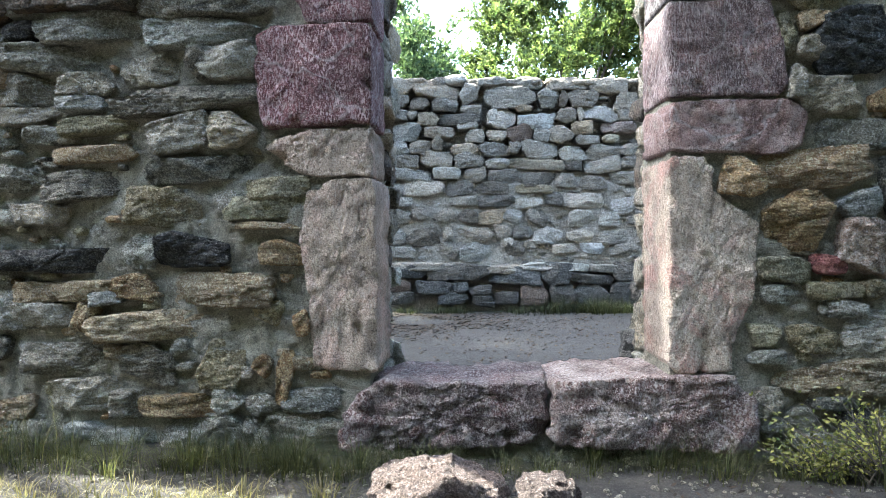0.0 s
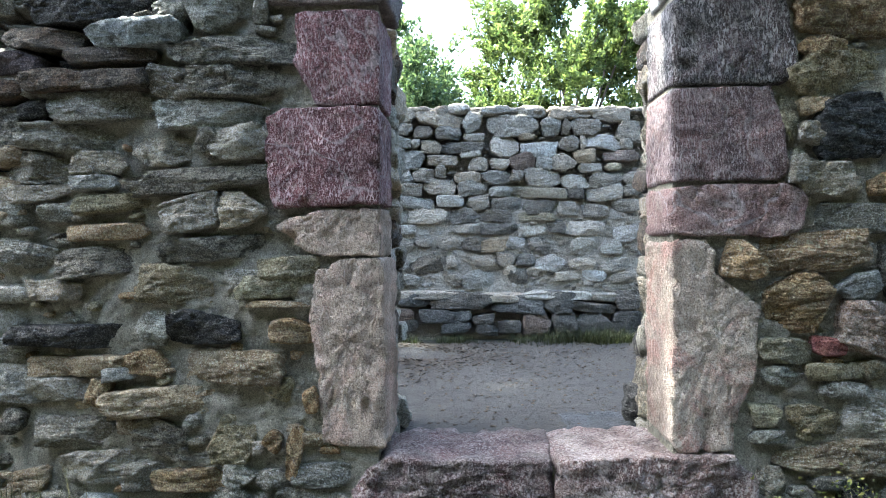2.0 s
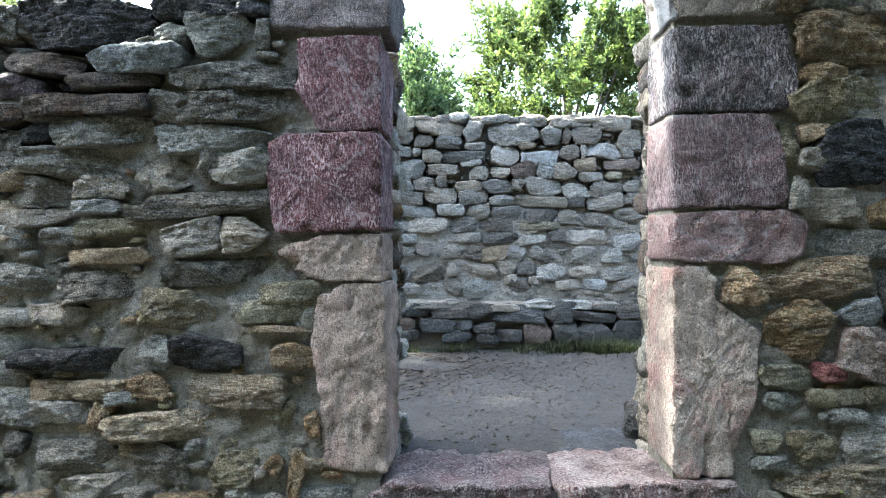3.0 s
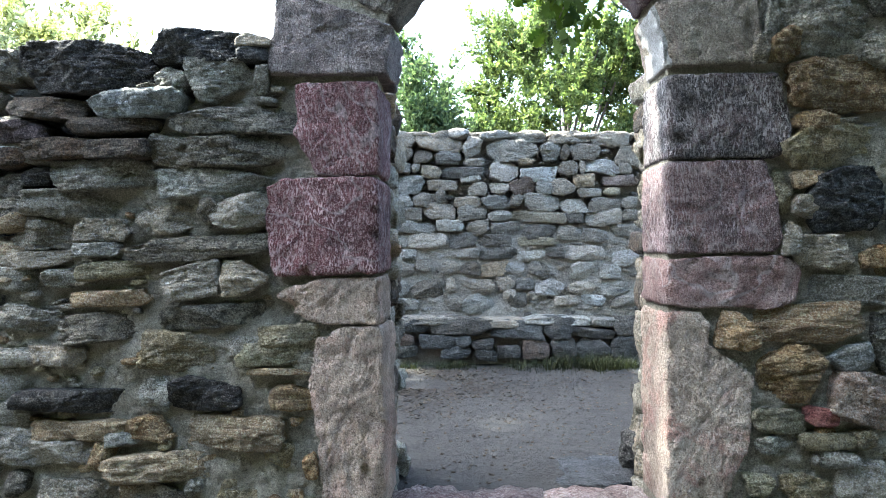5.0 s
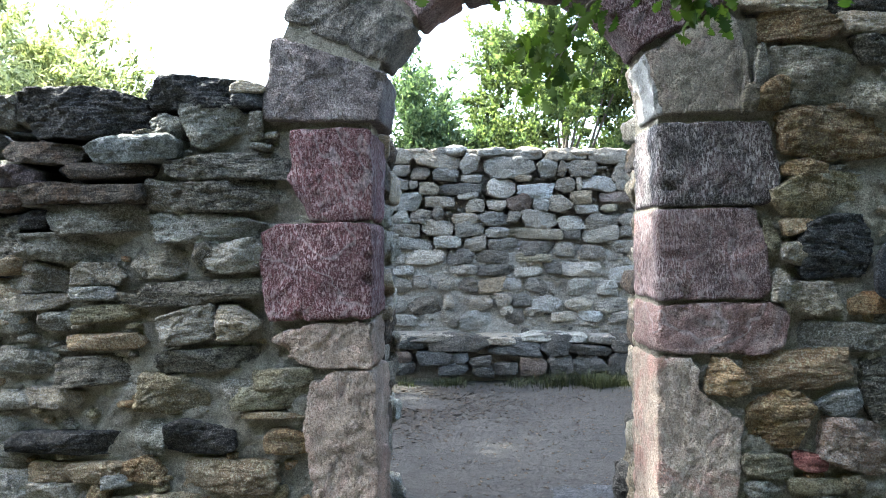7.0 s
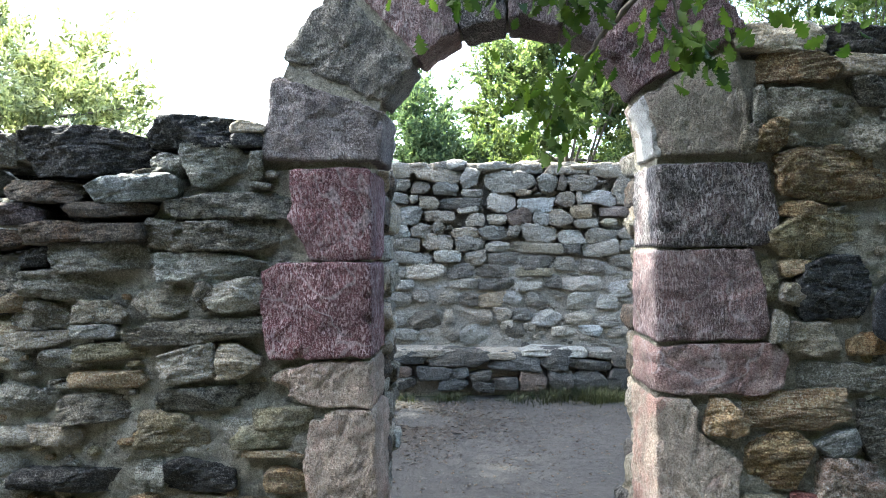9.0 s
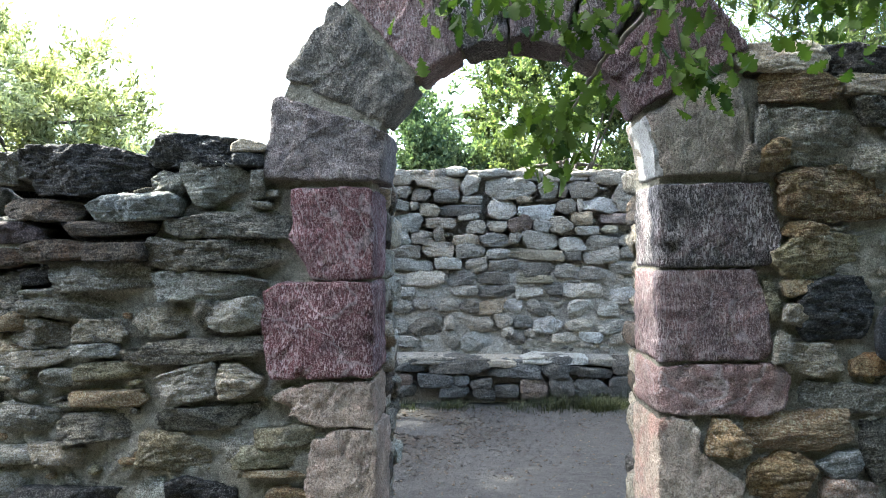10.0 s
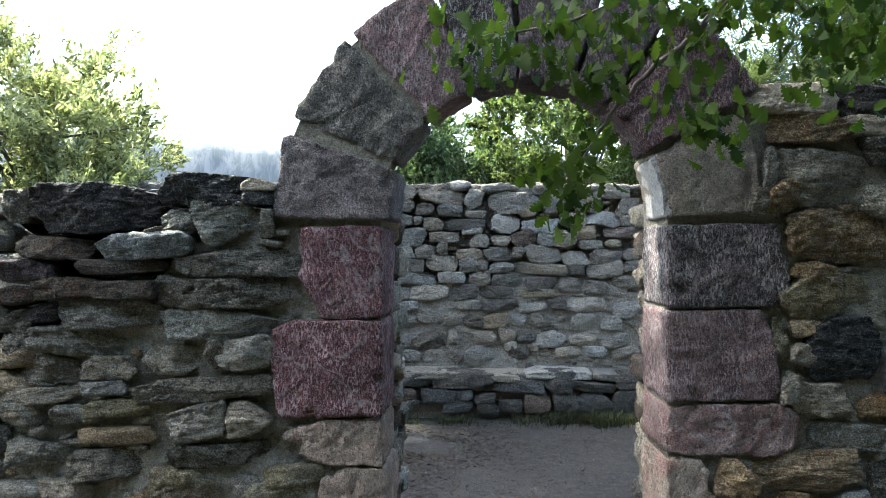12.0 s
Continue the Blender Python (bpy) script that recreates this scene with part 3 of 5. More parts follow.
def mortar_face(parent):
    step = 0.010
    xs = np.arange(-3.2, 3.2 + step, step)
    zs = np.arange(-0.15, 2.24, step)
    index, verts, faces = {}, [], []

    def at(i, j):
        if (i, j) not in index:
            x, z = float(xs[i]), float(zs[j])
            p = Vector((x, 0, z))
            y = face_y(x) + 0.005 + 0.012 * min(1.0, max(0.0, (z - 0.8) / 0.3)) * (1.0 if x < 0 else 0.0) + 0.016 * noise.noise(p * 4) + 0.014 * noise.noise(p * 11) + 0.011 * noise.noise(p * 26) + 0.007 * noise.noise(p * 60)
            dry = dry_at(x, z)
            index[i, j] = len(verts)
            verts.append((x, y + 0.30 * dry, z))
        return index[i, j]

    for i in range(len(xs) - 1):
        for j in range(len(zs) - 1):
            x, z = xs[i] + step / 2, zs[j] + step / 2
            if in_opening(x, z) or z > wall_top(x) or dry_at(x, z) > 0.97:
                continue
            faces.append((at(i, j), at(i + 1, j), at(i + 1, j + 1), at(i, j + 1)))
    return part("mortar_face", mesh_of("mortar_face", verts, faces), MORTAR, parent)


def core(x0, x1, z0, z1, parent, back=0.16, material=None):
    """The body of the wall behind its face."""
    xs = np.linspace(x0, x1, 9)
    ring = [(x, face_y(x) + back) for x in xs] + [(x, face_y(x) + THICK) for x in xs[::-1]]
    m = len(ring)
    verts = [(x, y, z0) for x, y in ring] + [(x, y, z1) for x, y in ring]
    faces = [(i, (i + 1) % m, m + (i + 1) % m, m + i) for i in range(m)] + [tuple(range(m))[::-1], tuple(range(m, 2 * m))]
    return part("core", mesh_of("core", verts, faces, False), material or MORTAR, parent)

# ---- the front wall: rubble bedded in mortar, with a dressed arched doorway ----
wall_front = tagged(new("wall_front"), "rough rubble stone wall bedded in grey mortar around a doorway", "wall", kind="structure")
doorway = tagged(new("arched_doorway"), "semicircular doorway of dressed pink and purple granite blocks", "doorway", kind="structure")

ashlar("jamb_stone", [(-0.518, 1.805), (-0.261, 1.811), (-0.236, 1.794), (-0.235, 1.495), (-0.444, 1.489), (-0.477, 1.550), (-0.532, 1.647), (-0.518, 1.733)], "crimson", doorway)
ashlar("jamb_stone", [(-0.612, 1.455), (-0.561, 1.480), (-0.243, 1.486), (-0.235, 1.463), (-0.235, 1.163), (-0.592, 1.150), (-0.618, 1.320)], "crimson", doorway, proud=0.035)
ashlar("jamb_stone", [(-0.586, 1.079), (-0.522, 1.119), (-0.405, 1.143), (-0.235, 1.151), (-0.231, 0.989), (-0.420, 0.989), (-0.521, 1.027)], "flesh", doorway, rough=0.009)
ashlar("jamb_stone", [(-0.368, 0.976), (-0.225, 0.980), (-0.214, 0.678), (-0.215, 0.356), (-0.422, 0.361), (-0.439, 0.604), (-0.471, 0.789), (-0.452, 0.928)], "flesh", doorway, rough=0.009)
ashlar("jamb_stone", [(0.715, 1.812), (1.068, 1.816), (1.105, 1.696), (1.111, 1.595), (1.074, 1.542), (0.715, 1.540)], "slate", doorway)
ashlar("jamb_stone", [(0.712, 1.527), (1.032, 1.536), (1.068, 1.411), (1.083, 1.264), (1.065, 1.236), (0.712, 1.231)], "mauve", doorway)
ashlar("jamb_stone", [(0.712, 1.212), (1.102, 1.222), (1.148, 1.172), (1.126, 1.071), (1.065, 1.051), (0.712, 1.058)], "rose", doorway, rough=0.008)
ashlar("jamb_stone", [(0.710, 1.034), (0.816, 1.043), (0.848, 1.000), (0.841, 0.938), (0.916, 0.880), (0.989, 0.828), (0.971, 0.592), (0.916, 0.486), (0.910, 0.367), (0.738, 0.363), (0.713, 0.397)], "cream", doorway, rough=0.008)
ashlar("springer", [(-0.621, 1.838), (-0.605, 1.947), (-0.584, 2.113), (-0.552, 2.122), (-0.190, 1.999), (-0.209, 1.834)], "ash", doorway, rough=0.008)
ashlar("springer", [(0.673, 2.047), (0.932, 2.181), (0.973, 2.147), (1.014, 1.972), (1.036, 1.850), (0.728, 1.838), (0.706, 1.929)], "buff", doorway)
ashlar("threshold_stone", [(-0.333, 0.094), (-0.329, 0.194), (-0.266, 0.287), (-0.173, 0.325), (0.084, 0.319), (0.324, 0.334), (0.330, 0.161), (0.264, 0.130), (-0.044, 0.108)], "plum", doorway, depth=0.42, proud=0.05, edge=0.014, rough=0.013)
ashlar("threshold_stone", [(0.342, 0.327), (0.547, 0.345), (0.721, 0.351), (0.895, 0.354), (0.969, 0.287), (0.989, 0.170), (0.916, 0.118), (0.599, 0.124), (0.388, 0.130), (0.339, 0.161)], "speckled", doorway, depth=0.42, proud=0.05, edge=0.014, rough=0.013)
rubble(-1.558, 1.886, 0.086, 0.145, "grey", wall_front, proud=0.075)
rubble(-1.259, 1.878, 0.494, 0.204, "black", wall_front, proud=0.075)
rubble(-0.862, 1.936, 0.301, 0.101, "black", wall_front)
rubble(-0.659, 1.951, 0.113, 0.040, "pale", wall_front)
rubble(-0.666, 1.906, 0.098, 0.042, "black", wall_front)
rubble(-0.783, 1.823, 0.234, 0.146, "grey", wall_front, proud=0.032)
rubble(-0.640, 1.819, 0.045, 0.099, "grey", wall_front, proud=0.032)
rubble(-0.962, 1.815, 0.118, 0.101, "grey", wall_front, proud=0.032)
rubble(-1.032, 1.797, 0.052, 0.039, "dark", wall_front, proud=0.075)
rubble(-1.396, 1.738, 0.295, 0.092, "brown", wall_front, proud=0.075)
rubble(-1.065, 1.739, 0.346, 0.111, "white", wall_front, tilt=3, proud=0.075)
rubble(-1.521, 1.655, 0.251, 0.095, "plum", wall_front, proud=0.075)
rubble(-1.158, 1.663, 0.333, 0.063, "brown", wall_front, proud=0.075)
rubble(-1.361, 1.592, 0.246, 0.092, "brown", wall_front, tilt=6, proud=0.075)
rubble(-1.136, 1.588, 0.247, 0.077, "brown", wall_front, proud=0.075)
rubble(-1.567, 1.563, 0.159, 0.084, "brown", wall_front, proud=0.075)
rubble(-0.736, 1.688, 0.394, 0.085, "dark", wall_front)
rubble(-0.939, 1.575, 0.172, 0.094, "grey", wall_front, tilt=-8, proud=0.032)
rubble(-0.716, 1.576, 0.314, 0.098, "dark", wall_front)
rubble(-1.203, 1.505, 0.341, 0.097, "grey", wall_front)
rubble(-0.804, 1.465, 0.382, 0.099, "grey", wall_front, proud=0.032)
rubble(-1.453, 1.497, 0.114, 0.058, "black", wall_front)
rubble(-1.565, 1.466, 0.118, 0.082, "dark", wall_front)
rubble(-1.316, 1.404, 0.370, 0.090, "grey", wall_front, tilt=-6, proud=0.032)
rubble(-1.565, 1.379, 0.118, 0.077, "dark", wall_front)
rubble(-0.709, 1.370, 0.184, 0.100, "pale", wall_front, tilt=6)
rubble(-0.815, 1.370, 0.075, 0.085, "dark", wall_front, tilt=45)
rubble(-0.981, 1.342, 0.196, 0.092, "grey", wall_front, proud=0.032)
rubble(-1.432, 1.298, 0.237, 0.106, "grey", wall_front, proud=0.032)
rubble(-1.209, 1.306, 0.186, 0.075, "grey", wall_front, proud=0.032)
rubble(-1.224, 1.237, 0.143, 0.047, "white", wall_front)
rubble(-0.845, 1.239, 0.476, 0.076, "dark", wall_front, tilt=3)
rubble(-1.488, 1.206, 0.316, 0.059, "pale", wall_front, tilt=5)
rubble(-1.159, 1.165, 0.265, 0.057, "olive", wall_front, tilt=4, proud=0.032)
rubble(-1.373, 1.141, 0.120, 0.059, "grey", wall_front, proud=0.032)
rubble(-1.558, 1.139, 0.131, 0.031, "ochre", wall_front)
rubble(-0.878, 1.128, 0.189, 0.111, "pale", wall_front, tilt=12)
rubble(-0.700, 1.144, 0.147, 0.111, "pale", wall_front)
rubble(-1.177, 1.072, 0.272, 0.051, "ochre", wall_front, tilt=2)
rubble(-1.483, 0.992, 0.236, 0.092, "grey", wall_front, proud=0.032)
rubble(-1.226, 0.969, 0.261, 0.097, "dark", wall_front, tilt=8)
rubble(-0.815, 1.006, 0.339, 0.074, "dark", wall_front, tilt=4)
rubble(-0.937, 0.895, 0.241, 0.125, "olive", wall_front, proud=0.032)
rubble(-0.539, 0.950, 0.195, 0.065, "olive", wall_front, tilt=5)
rubble(-0.583, 0.893, 0.263, 0.074, "olive", wall_front, tilt=5)
rubble(-0.671, 0.908, 0.147, 0.060, "grey", wall_front, proud=0.032)
rubble(-0.578, 0.824, 0.195, 0.021, "ochre", wall_front)
rubble(-1.368, 0.867, 0.196, 0.065, "pale", wall_front)
rubble(-1.289, 0.709, 0.464, 0.076, "black", wall_front, tilt=3)
rubble(-0.831, 0.746, 0.225, 0.106, "black", wall_front)
rubble(-1.007, 0.740, 0.108, 0.103, "grey", wall_front, proud=0.032)
rubble(-1.389, 0.603, 0.153, 0.063, "ochre", wall_front, tilt=2)
rubble(-1.210, 0.612, 0.214, 0.066, "ochre", wall_front, tilt=7)
rubble(-1.133, 0.585, 0.102, 0.043, "white", wall_front, tilt=5)
rubble(-1.507, 0.529, 0.302, 0.099, "white", wall_front, tilt=-3)
rubble(-1.357, 0.522, 0.217, 0.073, "pale", wall_front)
rubble(-0.715, 0.614, 0.314, 0.102, "ochre", wall_front)
rubble(-1.037, 0.624, 0.146, 0.078, "rust", wall_front, tilt=-8)
rubble(-0.568, 0.537, 0.097, 0.084, "olive", wall_front, tilt=40, proud=0.032)
rubble(-0.934, 0.491, 0.479, 0.091, "ochre", wall_front, tilt=3)
rubble(-0.527, 0.742, 0.140, 0.079, "rust", wall_front)
rubble(-1.205, 0.516, 0.086, 0.064, "rust", wall_front, tilt=70)
rubble(-0.466, 0.510, 0.049, 0.085, "rust", wall_front)
rubble(-1.529, 0.411, 0.074, 0.078, "dark", wall_front)
rubble(-1.288, 0.377, 0.277, 0.101, "grey", wall_front, tilt=-4, proud=0.032)
rubble(-1.093, 0.399, 0.079, 0.049, "ochre", wall_front, proud=0.026)
rubble(-0.988, 0.366, 0.176, 0.138, "dark", wall_front)
rubble(-0.871, 0.422, 0.057, 0.055, "grey", wall_front, proud=0.026)
rubble(-0.739, 0.367, 0.157, 0.151, "olive", wall_front, proud=0.032)
rubble(-0.640, 0.338, 0.041, 0.040, "pale", wall_front, proud=0.026)
rubble(-0.591, 0.365, 0.064, 0.070, "rust", wall_front, tilt=30)
rubble(-0.523, 0.332, 0.166, 0.056, "rust", wall_front, tilt=80)
rubble(-0.462, 0.375, 0.071, 0.051, "ochre", wall_front, tilt=-20, proud=0.026)
rubble(-1.221, 0.253, 0.254, 0.106, "pale", wall_front)
rubble(-1.475, 0.205, 0.139, 0.082, "ochre", wall_front)
rubble(-1.047, 0.234, 0.135, 0.090, "grey", wall_front, proud=0.032)
rubble(-0.873, 0.231, 0.252, 0.066, "rust", wall_front)
rubble(-1.209, 0.139, 0.120, 0.049, "white", wall_front)
rubble(-1.055, 0.111, 0.263, 0.072, "grey", wall_front, proud=0.032)
rubble(-0.795, 0.139, 0.257, 0.111, "grey", wall_front, proud=0.032)
rubble(-0.458, 0.142, 0.232, 0.128, "grey", wall_front, proud=0.032)
rubble(-0.711, 0.243, 0.100, 0.088, "grey", wall_front, proud=0.032)
rubble(-0.598, 0.235, 0.117, 0.069, "grey", wall_front, proud=0.032)
rubble(-1.406, 0.111, 0.233, 0.097, "grey", wall_front, proud=0.032)
rubble(-0.432, 0.252, 0.186, 0.075, "grey", wall_front, proud=0.032)
rubble(-0.615, 0.136, 0.083, 0.101, "grey", wall_front, proud=0.032)
rubble(1.194, 1.963, 0.324, 0.170, "grey", wall_front, proud=0.032)
rubble(1.084, 1.909, 0.099, 0.103, "rust", wall_front)
rubble(1.300, 1.775, 0.363, 0.157, "rust", wall_front)
rubble(1.191, 1.663, 0.134, 0.053, "rust", wall_front)
rubble(1.250, 1.579, 0.324, 0.139, "olive", wall_front, proud=0.032)
rubble(1.163, 1.471, 0.095, 0.055, "ochre", wall_front)
rubble(1.156, 1.383, 0.082, 0.070, "pale", wall_front)
rubble(1.293, 1.408, 0.216, 0.188, "black", wall_front)
rubble(1.086, 1.431, 0.048, 0.136, "olive", wall_front, proud=0.032)
rubble(1.112, 1.279, 0.051, 0.095, "pale", wall_front)
rubble(1.218, 1.240, 0.176, 0.099, "pale", wall_front)
rubble(1.413, 1.221, 0.138, 0.068, "rust", wall_front)
rubble(1.340, 1.114, 0.284, 0.088, "grey", wall_front, proud=0.032)
rubble(0.945, 0.982, 0.128, 0.117, "ochre", wall_front, tilt=-5)
rubble(1.171, 1.004, 0.313, 0.117, "ochre", wall_front, tilt=4)
rubble(1.127, 0.843, 0.220, 0.176, "rust", wall_front)
rubble(1.306, 0.889, 0.132, 0.084, "white", wall_front, tilt=8)
rubble(1.451, 0.925, 0.136, 0.202, "dark", wall_front)
rubble(1.365, 0.753, 0.235, 0.143, "pink", wall_front, tilt=-14)
rubble(1.074, 0.686, 0.165, 0.075, "olive", wall_front, tilt=-4, proud=0.032)
rubble(1.210, 0.698, 0.097, 0.055, "red", wall_front, tilt=-4)
rubble(1.068, 0.606, 0.124, 0.062, "grey", wall_front, proud=0.032)
rubble(1.228, 0.616, 0.179, 0.051, "olive", wall_front, proud=0.032)
rubble(1.352, 0.620, 0.077, 0.060, "olive", wall_front, proud=0.032)
rubble(1.272, 0.565, 0.110, 0.051, "grey", wall_front, proud=0.032)
rubble(1.345, 0.757, 0.195, 0.159, "pink", wall_front, tilt=-14)
rubble(1.374, 0.466, 0.209, 0.165, "pale", wall_front, tilt=-5)
rubble(1.013, 0.479, 0.102, 0.069, "olive", wall_front, proud=0.032)
rubble(1.170, 0.465, 0.163, 0.085, "olive", wall_front, proud=0.032)
rubble(1.018, 0.409, 0.113, 0.042, "grey", wall_front, proud=0.032)
rubble(1.269, 0.338, 0.418, 0.113, "ochre", wall_front)
rubble(1.232, 0.266, 0.145, 0.039, "dark", wall_front)
rubble(1.133, 0.212, 0.095, 0.072, "grey", wall_front, proud=0.032)
rubble(1.294, 0.211, 0.092, 0.092, "black", wall_front)
rubble(1.425, 0.217, 0.107, 0.097, "grey", wall_front, proud=0.032)
rubble(1.018, 0.266, 0.106, 0.088, "grey", wall_front, proud=0.032)
rubble(1.044, 0.177, 0.088, 0.088, "grey", wall_front, proud=0.032)
rubble(1.186, 0.142, 0.159, 0.053, "grey", wall_front, proud=0.032)
rubble(0.403, 0.068, 0.352, 0.089, "grey", wall_front, proud=0.032)
rubble(-0.028, 0.071, 0.474, 0.053, "dark", wall_front)
rubble(0.772, 0.084, 0.386, 0.064, "dark", wall_front)
rubble(0.028, 0.007, 0.363, 0.062, "dark", wall_front)
rubble(1.115, 2.232, 0.292, 0.093, "pale", wall_front, tilt=-4)
rubble(1.411, 2.227, 0.293, 0.096, "black", wall_front)
rubble(1.182, 2.131, 0.240, 0.089, "rust", wall_front, tilt=2)
rubble(1.430, 2.136, 0.256, 0.063, "pale", wall_front)
rubble(1.437, 2.053, 0.167, 0.089, "dark", wall_front)
rubble(1.442, 1.886, 0.158, 0.096, "grey", wall_front)
rubble(1.047, 2.001, 0.044, 0.126, "grey", wall_front)
rubble(1.012, 1.892, 0.055, 0.093, "dark", wall_front)
def voussoir(a0, a1, kind, r0=ARCH_R, r1=0.85, depth=0.22, proud=0.025, rough=0.006):
    """A wedge of the arch between two angles in degrees from its right-hand springing."""
    inner = [(ARCH_X + r0 * math.cos(radians(a)), ARCH_Z + r0 * math.sin(radians(a))) for a in np.linspace(a0, a1, 5)]
    outer = [(ARCH_X + r1 * math.cos(radians(a)), ARCH_Z + r1 * math.sin(radians(a))) for a in np.linspace(a1, a0, 6)]
    return ashlar("voussoir", inner + outer, kind, doorway, depth, proud, 0.010, rough)


voussoir(134.2, 155.4, "mossy", r1=0.858, rough=0.010)
voussoir(111.8, 131.8, "mauve", r1=0.865)
voussoir(92.4, 110.6, "slate", r1=0.84)
voussoir(70.6, 91.0, "purple", r1=0.83)
voussoir(54.6, 69.0, "purple", r1=0.84)
voussoir(28.8, 52.4, "wine", r1=0.875, rough=0.009)


# Thin pale layer on the inner side of the right springer.
ashlar("plaster", [(0.660, 2.030), (0.684, 2.040), (0.716, 1.930), (0.738, 1.842), (0.700, 1.832), (0.692, 1.925)], "plaster", doorway, depth=0.24, proud=0.020, edge=0.006, label="pale layer on the inner side")


def joint_bed(a0, a1, r0=ARCH_R + 0.015, r1=0.835, front=-0.012, back=0.19):
    """Mortar that fills the joints of the ring, set behind the faces of the blocks."""
    angles = np.linspace(a0, a1, 40)
    verts, faces = [], []
    for a in angles:
        c, s = math.cos(radians(a)), math.sin(radians(a))
        for r, y in ((r0, front), (r1, front), (r1, back), (r0, back)):
            x = ARCH_X + r * c
            verts.append((x, face_y(x) + y, ARCH_Z + r * s))
    for i in range(len(angles) - 1):
        for k in range(4):
            a, b = 4 * i + k, 4 * i + (k + 1) % 4
            faces.append((a, b, b + 4, a + 4))
    faces += [(0, 1, 2, 3), tuple(4 * (len(angles) - 1) + k for k in (3, 2, 1, 0))]
    return part("joint_mortar", mesh_of("joint_mortar", verts, faces, False), MORTAR, doorway)


joint_bed(6, 50, front=0.01)
joint_bed(50, 122, r1=0.78, front=0.07)
joint_bed(122, 174)
mortar_face(wall_front)
core(-3.2, -0.30, -0.15, 1.03, wall_front)
core(-0.90, -0.30, 1.03, 1.84, wall_front)
# Black stone behind the dry joints stands in for the shade in the gaps.
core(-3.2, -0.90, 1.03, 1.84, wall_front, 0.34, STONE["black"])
core(1.02, 3.2, -0.15, 2.16, wall_front)


def jamb_bed(x0, x1, z0, z1, back=0.30):
    """Mortar behind and between the jamb blocks."""
    xs = np.linspace(x0, x1, 4)
    ring = [(x, face_y(x) + 0.004) for x in xs] + [(x, face_y(x) + back) for x in xs[::-1]]
    m = len(ring)
    verts = [(x, y, z0) for x, y in ring] + [(x, y, z1) for x, y in ring]
    faces = [(i, (i + 1) % m, m + (i + 1) % m, m + i) for i in range(m)] + [tuple(range(m))[::-1], tuple(range(m, 2 * m))]
    return part("joint_mortar", mesh_of("joint_mortar", verts, faces, False), MORTAR, doorway)


jamb_bed(-0.47, -0.240, 0.20, 1.86)
jamb_bed(0.720, 0.98, 0.20, 1.88)
jamb_bed(-0.40, 0.90, -0.05, 0.27, 0.36)


def reveal(x0, y0, x1, y1, top, side, seed):
    """The rough side of the passage behind the dressed jamb: courses of stones turned towards the opening."""
    rng = random.Random(seed)
    z = 0.16
    while z < top:
        h = rng.uniform(0.07, 0.16)
        s = 0.0
        while s < 0.98:
            w = rng.uniform(0.16, 0.34)
            k = min(1.0, s + w / 2)
            x, y = x0 + (x1 - x0) * k, y0 + (y1 - y0) * k
            me = stone_mesh(w * 1.0, h * 1.02, 0.22, rng, 6, 8.0)
            ob = part("stone", me, STONE[rng.choice(("dark", "grey", "grey", "pale", "pale", "brown"))], wall_front)
            out = rng.uniform(0.0, 0.045)
            ob.matrix_world = pose(x + side * (0.11 - out), y, z + h / 2, 0, rng.uniform(-4, 4), -90 * side + rng.uniform(-8, 8))
            s += w / math.hypot(x1 - x0, y1 - y0)
        z += h + 0.006


def passage_side(x0, y0, x1, y1, x_out, top):
    """The mass behind the rough side of the passage."""
    ring = [(x0, y0), (x1, y1), (x_out, y1 + 0.02), (x_out, y0)]
    verts = [(x, y, -0.1) for x, y in ring] + [(x, y, top) for x, y in ring]
    faces = [(i, (i + 1) % 4, 4 + (i + 1) % 4, 4 + i) for i in range(4)] + [(3, 2, 1, 0), (4, 5, 6, 7)]
    return part("core", mesh_of("core", verts, faces, False), MORTAR, wall_front)


passage_side(-0.272, 2.70, -0.272, 3.42, -0.40, 1.82)
passage_side(0.775, 2.62, 0.985, 3.36, 1.10, 1.86)
reveal(-0.235, 2.74, -0.24, 3.44, 1.82, -1, 11)
reveal(0.735, 2.66, 0.945, 3.38, 1.90, 1, 12)


def bulge(x, y, z, w, h, d, kind, seed):
    """A stone that juts out of the rough passage side."""
    rng = random.Random(seed)
    ob = part("stone", stone_mesh(w, h, d, rng, 9, 6.0, 1.3), STONE[kind], wall_front)
    ob.matrix_world = pose(x, y, z, rng.uniform(-8, 8), rng.uniform(-8, 8), rng.uniform(-15, 15))


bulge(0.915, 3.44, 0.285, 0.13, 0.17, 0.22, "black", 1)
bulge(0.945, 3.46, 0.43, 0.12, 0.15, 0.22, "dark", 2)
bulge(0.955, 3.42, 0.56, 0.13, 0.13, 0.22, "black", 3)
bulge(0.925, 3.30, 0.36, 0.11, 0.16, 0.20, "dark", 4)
bulge(-0.235, 3.40, 0.26, 0.10, 0.14, 0.20, "grey", 5)


